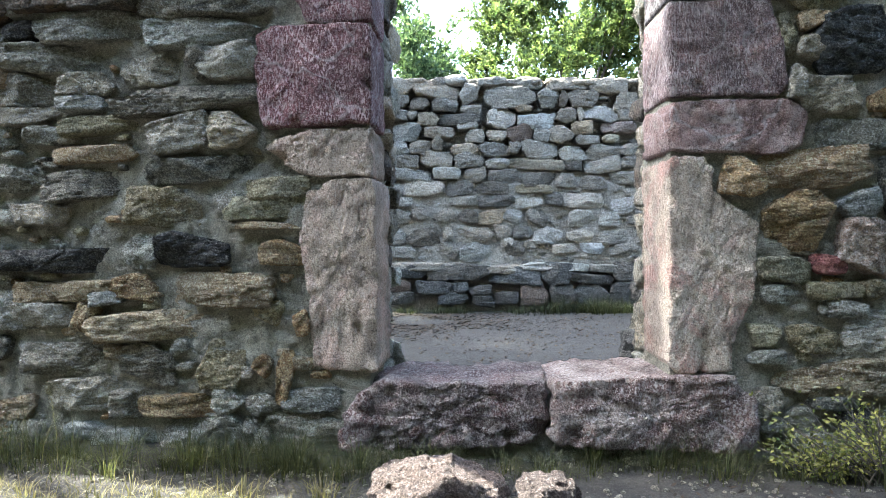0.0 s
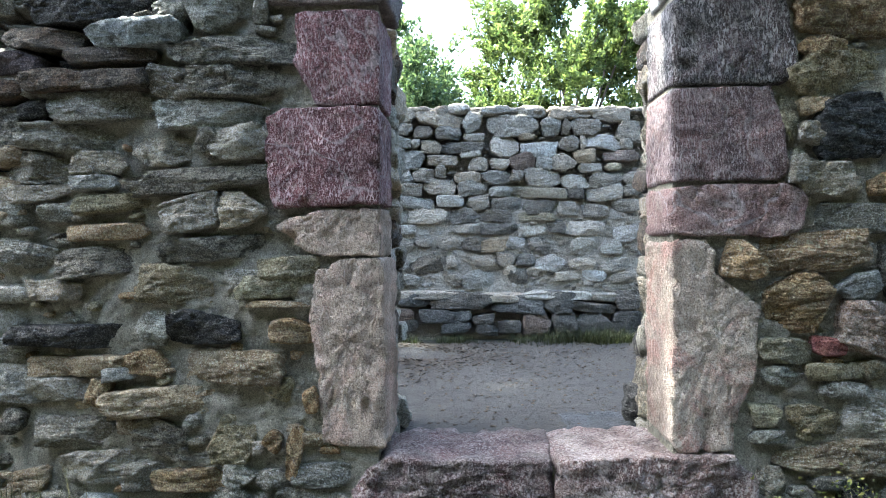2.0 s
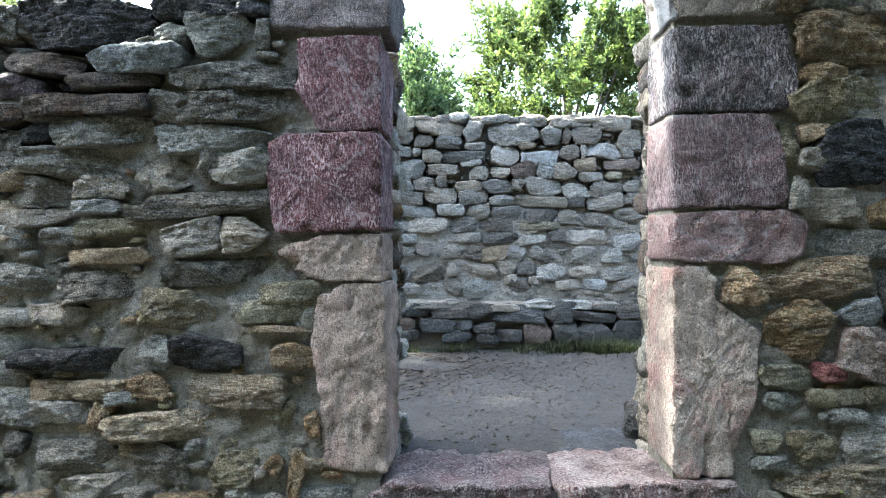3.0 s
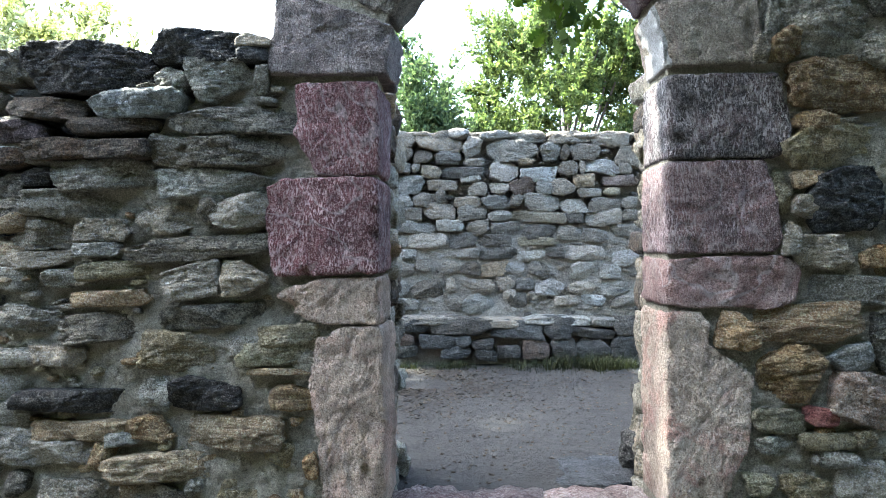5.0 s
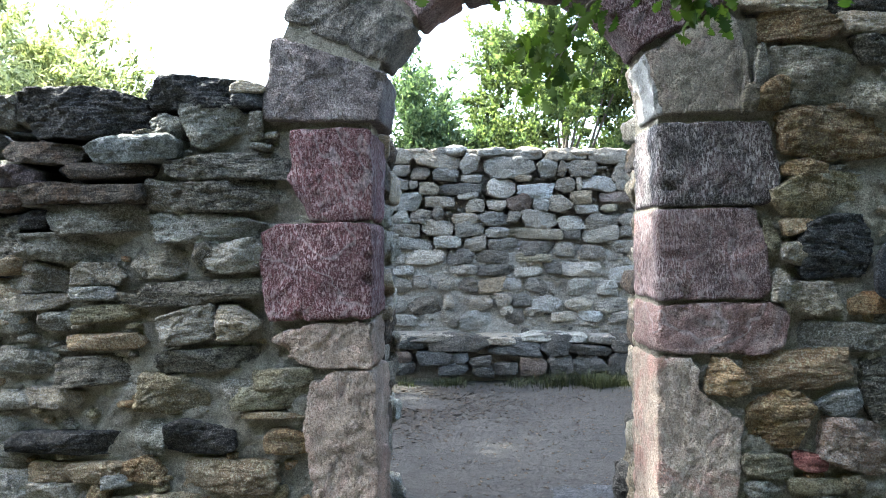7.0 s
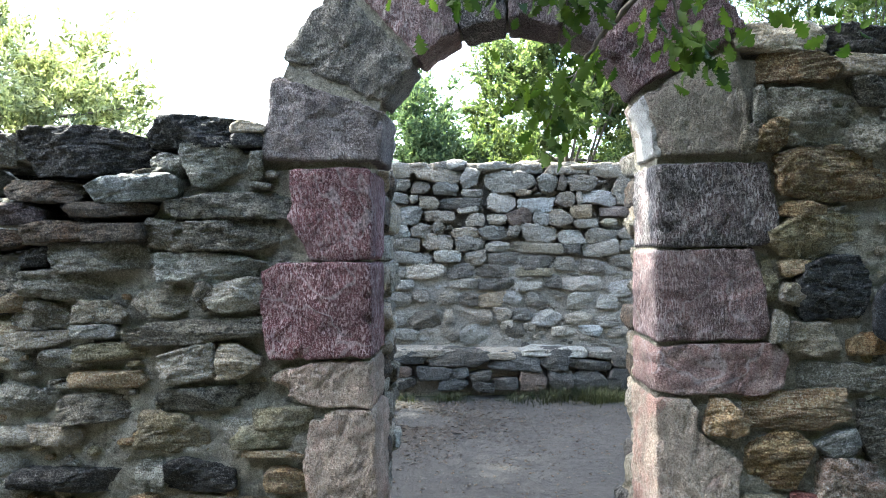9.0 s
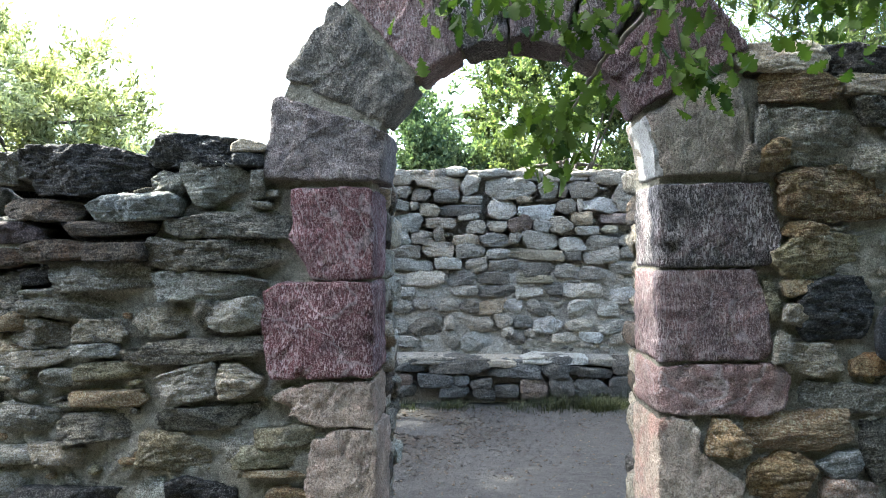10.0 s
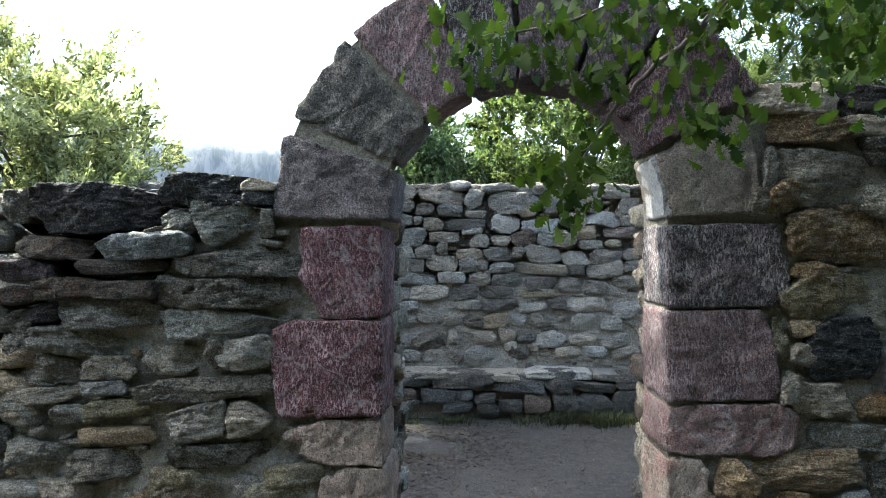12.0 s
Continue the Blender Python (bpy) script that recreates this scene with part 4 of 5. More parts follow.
def chips(x0, x1, z0, z1, count, seed, kinds, y=None, largest=0.07):
    """Small stones pushed into the mortar between the large ones, as one mesh for each kind."""
    rng = random.Random(seed)
    done, tries = 0, 0
    while done < count and tries < count * 60:
        tries += 1
        w, h = rng.uniform(0.025, largest), rng.uniform(0.015, largest * 0.5)
        x, z = rng.uniform(x0, x1), rng.uniform(z0, z1)
        if y is None and (in_opening(x, z) or z > wall_top(x) - 0.05):
            continue
        if any(a - w * 0.35 < x < c + w * 0.35 and b - h * 0.35 < z < d + h * 0.35 for a, b, c, d in BOXES):
            continue
        done += 1
        rubble(x, z, w, h, rng.choice(kinds), wall_front if y is None else wall_back, rng.uniform(-12, 12), rng.uniform(0.006, 0.018) - (0.035 if y is not None and z > 1.45 else 0.0), 12.0, 4, y)


BOXES.append((-0.32, 0.3, 0.80, 2.7))
chips(-1.6, 1.6, 0.12, 2.1, 90, 21, ("grey", "grey", "ochre", "pale", "dark", "olive", "rust"))


def courses(x0, x1, z0, z1, seed, kinds, parent, y=None, n=4):
    """Plain coursed rubble where the wall runs on."""
    rng = random.Random(seed)
    z = z0
    while z < z1:
        h = rng.uniform(0.06, 0.13)
        x = x0 + rng.uniform(0, 0.1)
        while x < x1:
            w = rng.uniform(0.12, 0.32)
            if z + h < z1 + 0.03:
                rubble(x + w / 2, z + h / 2, w * 0.94, h * rng.uniform(0.75, 0.95), rng.choice(kinds), parent, rng.uniform(-4, 4), 0.045, 8.0, n, y)
            x += w
        z += h


seen_front = set(wall_front.children)
courses(-3.2, -1.62, 0.1, 1.9, 31, ("grey", "dark", "pale", "ochre", "grey"), wall_front)
courses(1.66, 3.2, 0.1, 2.25, 32, ("grey", "dark", "olive", "ochre", "rust"), wall_front)


def back_caps(x0, x1, z, seed):
    """Stones across the thickness of the wall top, behind the front row."""
    rng = random.Random(seed)
    for row in (0.34, 0.62, 0.86):
        x = x0
        while x < x1:
            w, h = rng.uniform(0.18, 0.36), rng.uniform(0.10, 0.15)
            ob = part("stone", stone_mesh(w, h, 0.28, rng, 6, 10.0), STONE[rng.choice(("dark", "grey", "black"))], wall_front)
            ob.matrix_world = pose(x + w / 2, face_y(x) + row, z + h * 0.35 + rng.uniform(-0.01, 0.02), rng.uniform(-4, 4), rng.uniform(-4, 4), rng.uniform(-8, 8))
            x += w * 0.98


back_caps(-3.1, -0.62, 1.835, 71)
back_caps(1.05, 3.1, 2.155, 72)
merge_pieces([ob for ob in wall_front.children if ob not in seen_front], wall_front, "outer_rubble")
# ---- the wall behind, with a low stone bench along its foot ----
BACK = 7.0
wall_back = tagged(new("wall_back"), "pale rubble stone wall with flush mortar and a broken top", "wall", kind="structure")
bench = tagged(new("stone_bench"), "low rough stone bench with a mortared top along the wall foot", "bench")

rubble(-0.076, 2.242, 0.432, 0.135, "pale", wall_back, n=9, y=BACK)
rubble(0.234, 2.212, 0.189, 0.194, "white", wall_back, n=9, y=BACK)
rubble(0.614, 2.183, 0.486, 0.199, "grey", wall_back, n=9, y=BACK)
rubble(0.983, 2.172, 0.200, 0.167, "grey", wall_back, n=9, y=BACK)
rubble(1.320, 2.170, 0.280, 0.151, "grey", wall_back, n=9, y=BACK)
rubble(1.568, 2.294, 0.345, 0.140, "pale", wall_back, n=9, y=BACK)
rubble(1.169, 2.305, 0.388, 0.118, "grey", wall_back, n=9, y=BACK)
rubble(-0.427, 2.147, 0.216, 0.108, "grey", wall_back, n=9, y=BACK)
rubble(-0.225, 2.118, 0.189, 0.113, "dark", wall_back, n=9, y=BACK)
rubble(0.015, 2.113, 0.259, 0.124, "grey", wall_back, n=9, y=BACK)
rubble(1.725, 2.135, 0.226, 0.189, "grey", wall_back, n=9, y=BACK)
rubble(0.476, 2.326, 0.297, 0.075, "pale", wall_back, n=9, y=BACK)
rubble(0.800, 2.307, 0.297, 0.081, "pale", wall_back, n=9, y=BACK)
rubble(1.137, 2.167, 0.086, 0.146, "dark", wall_back, n=9, y=BACK)
rubble(-0.414, 2.282, 0.243, 0.140, "pale", wall_back, n=9, y=BACK)
rubble(-0.438, 2.023, 0.194, 0.097, "pale", wall_back, n=9, y=BACK)
rubble(-0.292, 2.010, 0.086, 0.081, "pale", wall_back, n=9, y=BACK)
rubble(-0.141, 1.978, 0.194, 0.124, "ochre", wall_back, n=9, y=BACK)
rubble(0.159, 1.975, 0.405, 0.097, "dark", wall_back, n=9, y=BACK)
rubble(0.258, 2.067, 0.205, 0.075, "pale", wall_back, n=9, y=BACK)
rubble(0.550, 1.973, 0.270, 0.189, "white", wall_back, n=9, y=BACK)
rubble(0.881, 1.957, 0.351, 0.135, "white", wall_back, n=9, y=BACK)
rubble(0.763, 2.078, 0.167, 0.065, "ochre", wall_back, n=9, y=BACK)
rubble(1.156, 2.011, 0.200, 0.145, "grey", wall_back, n=9, y=BACK)
rubble(1.493, 2.027, 0.323, 0.135, "white", wall_back, n=9, y=BACK)
rubble(1.711, 2.003, 0.124, 0.097, "grey", wall_back, n=9, y=BACK)
rubble(1.299, 2.024, 0.065, 0.140, "pale", wall_back, n=9, y=BACK)
rubble(-0.365, 1.856, 0.308, 0.172, "grey", wall_back, n=9, y=BACK)
rubble(-0.041, 1.853, 0.286, 0.102, "pale", wall_back, n=9, y=BACK)
rubble(0.234, 1.910, 0.189, 0.065, "pale", wall_back, n=9, y=BACK)
rubble(0.302, 1.816, 0.184, 0.124, "grey", wall_back, n=9, y=BACK)
rubble(0.504, 1.816, 0.189, 0.102, "pale", wall_back, n=9, y=BACK)
rubble(0.722, 1.843, 0.248, 0.156, "rust", wall_back, n=9, y=BACK)
rubble(0.927, 1.822, 0.151, 0.113, "grey", wall_back, n=9, y=BACK)
rubble(1.102, 1.830, 0.232, 0.151, "grey", wall_back, n=9, y=BACK)
rubble(1.315, 1.895, 0.194, 0.129, "ochre", wall_back, n=9, y=BACK)
rubble(1.671, 1.895, 0.334, 0.097, "pink", wall_back, n=9, y=BACK)
rubble(1.358, 1.782, 0.226, 0.086, "pale", wall_back, n=9, y=BACK)
rubble(1.579, 1.790, 0.151, 0.070, "olive", wall_back, n=9, y=BACK)
rubble(-0.400, 1.686, 0.162, 0.146, "grey", wall_back, n=9, y=BACK)
rubble(-0.216, 1.705, 0.205, 0.129, "grey", wall_back, n=9, y=BACK)
rubble(-0.060, 1.748, 0.108, 0.129, "grey", wall_back, n=9, y=BACK)
rubble(0.207, 1.694, 0.243, 0.097, "pale", wall_back, n=9, y=BACK)
rubble(0.482, 1.695, 0.286, 0.129, "grey", wall_back, n=9, y=BACK)
rubble(0.677, 1.706, 0.124, 0.108, "grey", wall_back, n=9, y=BACK)
rubble(0.917, 1.676, 0.334, 0.167, "pale", wall_back, n=9, y=BACK)
rubble(1.213, 1.649, 0.259, 0.135, "pale", wall_back, n=9, y=BACK)
rubble(1.515, 1.655, 0.323, 0.145, "grey", wall_back, n=9, y=BACK)
rubble(1.757, 1.687, 0.162, 0.113, "grey", wall_back, n=9, y=BACK)
rubble(-0.391, 1.567, 0.308, 0.124, "grey", wall_back, n=9, y=BACK)
rubble(-0.060, 1.597, 0.302, 0.151, "pale", wall_back, n=9, y=BACK)
rubble(0.243, 1.595, 0.281, 0.145, "grey", wall_back, n=9, y=BACK)
rubble(0.882, 1.555, 0.512, 0.107, "ochre", wall_back, n=9, y=BACK)
rubble(1.221, 1.547, 0.167, 0.102, "dark", wall_back, n=9, y=BACK)
rubble(1.501, 1.544, 0.340, 0.151, "pale", wall_back, n=9, y=BACK)
rubble(1.757, 1.577, 0.162, 0.108, "grey", wall_back, n=9, y=BACK)
rubble(0.510, 1.560, 0.232, 0.097, "grey", wall_back, n=9, y=BACK)
rubble(-0.324, 1.443, 0.443, 0.113, "grey", wall_back, n=9, y=BACK)
rubble(0.032, 1.468, 0.270, 0.108, "pale", wall_back, n=9, y=BACK)
rubble(0.305, 1.444, 0.221, 0.135, "grey", wall_back, n=9, y=BACK)
rubble(0.569, 1.430, 0.286, 0.140, "grey", wall_back, n=9, y=BACK)
rubble(0.898, 1.409, 0.329, 0.140, "dark", wall_back, n=9, y=BACK)
rubble(1.159, 1.393, 0.194, 0.129, "grey", wall_back, n=9, y=BACK)
rubble(1.418, 1.372, 0.259, 0.129, "grey", wall_back, n=9, y=BACK)
rubble(1.709, 1.421, 0.259, 0.118, "grey", wall_back, n=9, y=BACK)
rubble(-0.194, 1.322, 0.356, 0.140, "pale", wall_back, n=9, y=BACK)
rubble(-0.459, 1.297, 0.173, 0.135, "grey", wall_back, n=9, y=BACK)
rubble(0.162, 1.322, 0.259, 0.140, "dark", wall_back, n=9, y=BACK)
rubble(0.467, 1.325, 0.329, 0.113, "dark", wall_back, n=9, y=BACK)
rubble(0.868, 1.323, 0.345, 0.086, "olive", wall_back, n=9, y=BACK)
rubble(0.496, 1.201, 0.334, 0.113, "dark", wall_back, n=9, y=BACK)
rubble(0.194, 1.201, 0.270, 0.091, "pale", wall_back, n=9, y=BACK)
rubble(-0.413, 1.187, 0.243, 0.086, "grey", wall_back, n=9, y=BACK)
rubble(0.809, 1.174, 0.259, 0.091, "pale", wall_back, n=9, y=BACK)
rubble(1.321, 1.202, 0.367, 0.134, "white", wall_back, n=9, y=BACK)
rubble(1.707, 1.151, 0.243, 0.162, "white", wall_back, n=9, y=BACK)
rubble(1.038, 1.226, 0.178, 0.118, "dark", wall_back, n=9, y=BACK)
rubble(-0.210, 1.082, 0.162, 0.135, "grey", wall_back, n=9, y=BACK)
rubble(0.038, 1.063, 0.173, 0.119, "grey", wall_back, n=9, y=BACK)
rubble(0.464, 1.053, 0.270, 0.140, "ochre", wall_back, n=9, y=BACK)
rubble(0.235, 1.053, 0.189, 0.140, "dark", wall_back, n=9, y=BACK)
rubble(0.666, 1.053, 0.189, 0.140, "white", wall_back, n=9, y=BACK)
rubble(0.855, 1.069, 0.135, 0.129, "grey", wall_back, n=9, y=BACK)
rubble(0.914, 1.032, 0.146, 0.162, "dark", wall_back, n=9, y=BACK)
rubble(1.311, 1.043, 0.259, 0.162, "pale", wall_back, n=9, y=BACK)
rubble(1.559, 1.030, 0.194, 0.135, "pale", wall_back, n=9, y=BACK)
rubble(-0.426, 1.052, 0.216, 0.140, "grey", wall_back, n=9, y=BACK)
rubble(-0.197, 0.858, 0.297, 0.172, "dark", wall_back, n=9, y=BACK)
rubble(0.044, 0.896, 0.097, 0.151, "pale", wall_back, n=9, y=BACK)
rubble(0.292, 0.885, 0.356, 0.151, "pale", wall_back, n=9, y=BACK)
rubble(0.564, 0.910, 0.178, 0.124, "pale", wall_back, n=9, y=BACK)
rubble(0.979, 0.881, 0.275, 0.162, "white", wall_back, n=9, y=BACK)
rubble(1.303, 0.876, 0.275, 0.129, "pale", wall_back, n=9, y=BACK)
rubble(1.610, 0.860, 0.264, 0.129, "grey", wall_back, n=9, y=BACK)
rubble(-0.448, 0.860, 0.173, 0.146, "grey", wall_back, n=9, y=BACK)
rubble(0.753, 0.907, 0.178, 0.108, "dark", wall_back, n=9, y=BACK)
rubble(0.063, 0.742, 0.167, 0.167, "grey", wall_back, n=9, y=BACK)
rubble(0.343, 0.721, 0.405, 0.188, "pale", wall_back, n=9, y=BACK)
rubble(0.605, 0.810, 0.119, 0.086, "pale", wall_back, n=9, y=BACK)
rubble(0.677, 0.759, 0.178, 0.135, "dark", wall_back, n=9, y=BACK)
rubble(0.820, 0.800, 0.119, 0.086, "grey", wall_back, n=9, y=BACK)
rubble(1.165, 0.757, 0.270, 0.086, "pale", wall_back, n=9, y=BACK)
rubble(1.408, 0.762, 0.216, 0.097, "white", wall_back, n=9, y=BACK)
rubble(1.699, 0.752, 0.280, 0.097, "grey", wall_back, n=9, y=BACK)
rubble(-0.399, 0.717, 0.270, 0.108, "grey", wall_back, n=9, y=BACK)
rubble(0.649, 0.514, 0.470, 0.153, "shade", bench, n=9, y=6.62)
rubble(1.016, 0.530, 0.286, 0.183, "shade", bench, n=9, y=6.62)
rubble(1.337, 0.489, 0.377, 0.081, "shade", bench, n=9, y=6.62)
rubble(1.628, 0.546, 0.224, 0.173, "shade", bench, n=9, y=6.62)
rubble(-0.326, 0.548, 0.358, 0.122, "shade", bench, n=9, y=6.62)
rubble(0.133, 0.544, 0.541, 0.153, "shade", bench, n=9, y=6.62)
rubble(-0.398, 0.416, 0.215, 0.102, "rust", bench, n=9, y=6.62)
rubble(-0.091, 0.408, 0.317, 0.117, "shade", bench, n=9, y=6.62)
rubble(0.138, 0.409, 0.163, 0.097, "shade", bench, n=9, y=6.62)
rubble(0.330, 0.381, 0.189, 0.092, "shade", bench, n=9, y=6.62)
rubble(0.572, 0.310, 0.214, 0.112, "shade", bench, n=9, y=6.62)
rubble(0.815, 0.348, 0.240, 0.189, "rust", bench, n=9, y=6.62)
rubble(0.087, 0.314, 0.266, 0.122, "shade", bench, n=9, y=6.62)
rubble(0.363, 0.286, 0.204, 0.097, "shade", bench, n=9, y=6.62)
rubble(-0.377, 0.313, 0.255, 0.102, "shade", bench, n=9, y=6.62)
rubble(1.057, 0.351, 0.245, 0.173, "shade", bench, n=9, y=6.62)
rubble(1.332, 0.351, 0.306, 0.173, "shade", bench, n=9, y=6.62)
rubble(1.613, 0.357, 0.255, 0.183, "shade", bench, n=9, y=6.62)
def rough_body(name, x0, x1, y0, y1, z0, z1, material, parent, step=0.04, amp=0.02, top=0.05, recess=0.0):
    """A mortared mass with an uneven face towards -y and an uneven top."""
    xs = np.arange(x0, x1 + step, step)
    rows = []
    nz, ny = max(2, int((z1 - z0) / step)), max(2, int((y1 - y0) / 0.08))
    for k in range(nz + 1):
        rows.append((y0, z0 + (z1 - z0) * k / nz))
    for k in range(1, ny + 1):
        rows.append((y0 + (y1 - y0) * k / ny, z1))
    rows.append((y1, z0))
    verts, faces = [], []
    for y, z in rows:
        for x in xs:
            p = Vector((x, y, z))
            dy = amp * noise.noise(p * 4) + amp * 0.5 * noise.noise(p * 13)
            dz = top * noise.noise(Vector((x * 2, y * 2, 9))) if z > z1 - 1e-6 else 0
            deep = recess * min(1, max(0, (z - 1.35 + 0.25 * noise.noise(Vector((x * 1.5, 3, z * 1.5)))) / 0.25)) if y < y0 + 0.01 else 0
            verts.append((x, y + dy + deep, z + dz))
    m = len(xs)
    for j in range(len(rows) - 1):
        for i in range(m - 1):
            faces.append((j * m + i, j * m + i + 1, (j + 1) * m + i + 1, (j + 1) * m + i))
    return part(name, mesh_of(name, verts, faces), material, parent)


rough_body("mortar_body", -5.0, 5.0, BACK + 0.002, BACK + 0.55, -0.1, 2.30, PALE_MORTAR, wall_back, recess=0.105)
rough_body("bench_body", -4.0, 4.5, 6.72, BACK + 0.05, 0.05, 0.56, PALE_MORTAR, bench, 0.04, 0.03, 0.05)


def bench_slabs():
    """Flat pale slabs that make the seat of the bench."""
    rng = random.Random(45)
    x = -3.9
    while x < 4.2:
        w = rng.uniform(0.35, 0.8)
        me = stone_mesh(w * 0.99, 0.07, 0.42, rng, 9, 14.0, 1.4)
        ob = part("slab", me, FAR_STONE[rng.choice(("grey", "pale", "grey"))], bench)
        ob.matrix_world = pose(x + w / 2, 6.80, 0.575 + rng.uniform(-0.012, 0.012), rng.uniform(-2, 2), rng.uniform(-1.5, 1.5), rng.uniform(-3, 3))
        x += w


bench_slabs()


def back_fill():
    """Chips and the courses past the part that shows through the doorway."""
    BOXES.clear()
    for ob in wall_back.children:
        if ob.name.startswith("stone"):
            c, (w, _, h) = ob.matrix_world.translation, ob.dimensions
            BOXES.append((c.x - w / 2, c.z - h / 2, c.x + w / 2, c.z + h / 2))
    seen = set(wall_back.children)
    chips(-0.7, 2.1, 0.6, 2.35, 220, 41, ("grey", "pale", "white", "dark", "pale"), BACK, 0.11)
    courses(-3.0, -0.75, 0.6, 2.3, 42, ("grey", "pale", "dark", "white"), wall_back, BACK, 3)
    courses(2.15, 3.6, 0.6, 2.3, 43, ("grey", "pale", "dark", "white"), wall_back, BACK, 3)
    merge_pieces([ob for ob in wall_back.children if ob not in seen], wall_back, "small_rubble")
    rng = random.Random(44)
    x = -3.0
    while x < 3.6:      # loose cap stones along the broken top
        w, h = rng.uniform(0.14, 0.34), rng.uniform(0.05, 0.10)
        for row in (0.10, 0.34):
            me = stone_mesh(w, h, 0.26, rng, 4, 7.0)
            ob = part("stone", me, FAR_STONE[rng.choice(("pale", "grey", "white", "grey"))], wall_back)
            ob.matrix_world = pose(x + w / 2, BACK + row, 2.32 + rng.uniform(0, 0.03), rng.uniform(-5, 5), rng.uniform(-5, 5), rng.uniform(-20, 20))
        x += w * 0.97


back_fill()
# ---- growth ----
def tube(path, radii, sides=7):
    verts, faces = [], []
    for i, p in enumerate(path):
        a, b = path[max(i - 1, 0)], path[min(i + 1, len(path) - 1)]
        t = (b - a).normalized()
        u = t.cross(Vector((0.3, 0.9, 0.2))).normalized()
        w = t.cross(u)
        for k in range(sides):
            ang = 2 * math.pi * k / sides
            verts.append(p + (u * math.cos(ang) + w * math.sin(ang)) * radii[i])
    for i in range(len(path) - 1):
        for k in range(sides):
            faces.append((i * sides + k, i * sides + (k + 1) % sides, (i + 1) * sides + (k + 1) % sides, (i + 1) * sides + k))
    return verts, faces


def bent(a, b, rng, bow=0.12, n=7):
    a, b = Vector(a), Vector(b)
    side = Vector((rng.uniform(-1, 1), rng.uniform(-1, 1), rng.uniform(-0.4, 0.6))) * (b - a).length * bow
    return [a.lerp(b, i / n) + side * math.sin(math.pi * i / n) for i in range(n + 1)]


def tree(name, base, top, crown, radii, leaves, size, material, label, seed, clumps=70, slim=0.42, spray=0.25, shell=0.45):
    """Trunk and limbs in one part, and a crown of separate leaves gathered in clumps."""
    rng = random.Random(seed)
    root = tagged(new(name), label, "tree", "trees round the ruin")
    root.location = base
    base_v, c = Vector(base), Vector(crown)
    verts, faces = [], []

    def grow(path, r0, r1):
        v, f = tube(path, np.linspace(r0, r1, len(path)))
        k = len(verts)
        verts.extend(v)
        faces.extend([tuple(i + k for i in q) for q in f])

    head = Vector((c.x, c.y, c.z + radii[2] * 0.5))
    r_base = 0.02 * top
    grow(bent(base_v, head, rng, 0.06), r_base, r_base * 0.25)
    spots = []
    while len(spots) < clumps:
        d = Vector((rng.gauss(0, 1), rng.gauss(0, 1), rng.gauss(0, 1))).normalized()
        k = rng.uniform(shell, 1.0) * (1 + 0.30 * noise.noise(d * 2.2 + Vector((seed, 0, 0))))
        p = c + Vector((d.x * radii[0], d.y * radii[1], d.z * radii[2])) * k
        if p.z > base_v.z + 0.15:
            spots.append(p)
    for p in spots[::3]:
        foot = base_v.lerp(head, rng.uniform(0.3, 0.9))
        grow(bent(foot, p, rng, 0.1, 5), r_base * 0.28, 0.008)
    trunk = part("trunk", mesh_of("trunk", [v - base_v for v in verts], faces), BARK, root)
    n = leaves
    g = np.random.RandomState(seed)
    # leafy shoots that spring from the clumps, outwards and up
    count = clumps * 16
    near = np.array([tuple(p) for p in spots])[g.randint(0, len(spots), count)]
    reach = float(np.mean(radii)) * spray
    start = near + g.normal(0, 1, (count, 3)) * np.array(radii) * spray * 0.55
    way = (near - np.array(crown)) / np.array(radii) * 0.7 + g.normal(0, 0.6, (count, 3)) + np.array((0, 0, 0.55))
    way /= np.linalg.norm(way, axis=1, keepdims=True)
    long = reach * g.uniform(0.7, 2.0, count) * np.where(g.uniform(0, 1, count) > 0.94, 2.2, 1.0)
    pick = g.randint(0, count, n)
    pos = start[pick] + way[pick] * (long[pick] * g.uniform(0, 1, n))[:, None] + g.normal(0, 1, (n, 3)) * size * 0.35
    pos[:, 2] = np.maximum(pos[:, 2], base_v.z + 0.05)
    along = way[pick] * 0.7 + g.normal(0, 0.6, (n, 3))
    along /= np.linalg.norm(along, axis=1, keepdims=True)
    side = np.cross(along, g.normal(0, 1, (n, 3)))
    side /= np.linalg.norm(side, axis=1, keepdims=True)
    fold = np.cross(along, side)
    ln = size * g.uniform(0.6, 1.25, (n, 1))
    quad = np.stack([pos, pos + along * ln * 0.55 + side * ln * slim * 0.5 + fold * ln * 0.08, pos + along * ln, pos + along * ln * 0.5 - side * ln * slim * 0.5 + fold * ln * 0.08], 1).reshape(-1, 3) - np.array(base)
    me = bpy.data.meshes.new("crown")
    me.from_pydata(quad.tolist(), [], np.arange(4 * n).reshape(-1, 4).tolist())
    part("crown", me, material, root)
    return root


tree("holm_oak", (-0.9, 10.6, 0.0), 3.9, (-0.8, 10.4, 2.15), (1.35, 1.2, 1.75), 40000, 0.075, LEAF_TREE, "green leafy bush behind the far wall", 3, 60, 0.55, 0.15)
tree("holm_oak", (1.9, 11.0, 0.0), 5.4, (1.75, 11.0, 2.8), (1.75, 1.4, 2.15), 100000, 0.072, LEAF_SUN, "tall green leafy tree behind the far wall", 5, 90, 0.55, 0.14)
tree("holm_oak", (0.4, 13.5, 0.0), 3.9, (0.4, 13.5, 2.0), (2.6, 1.2, 1.6), 52000, 0.085, LEAF_TREE, "dark green thicket behind the far wall", 6, 80, 0.55, 0.16)
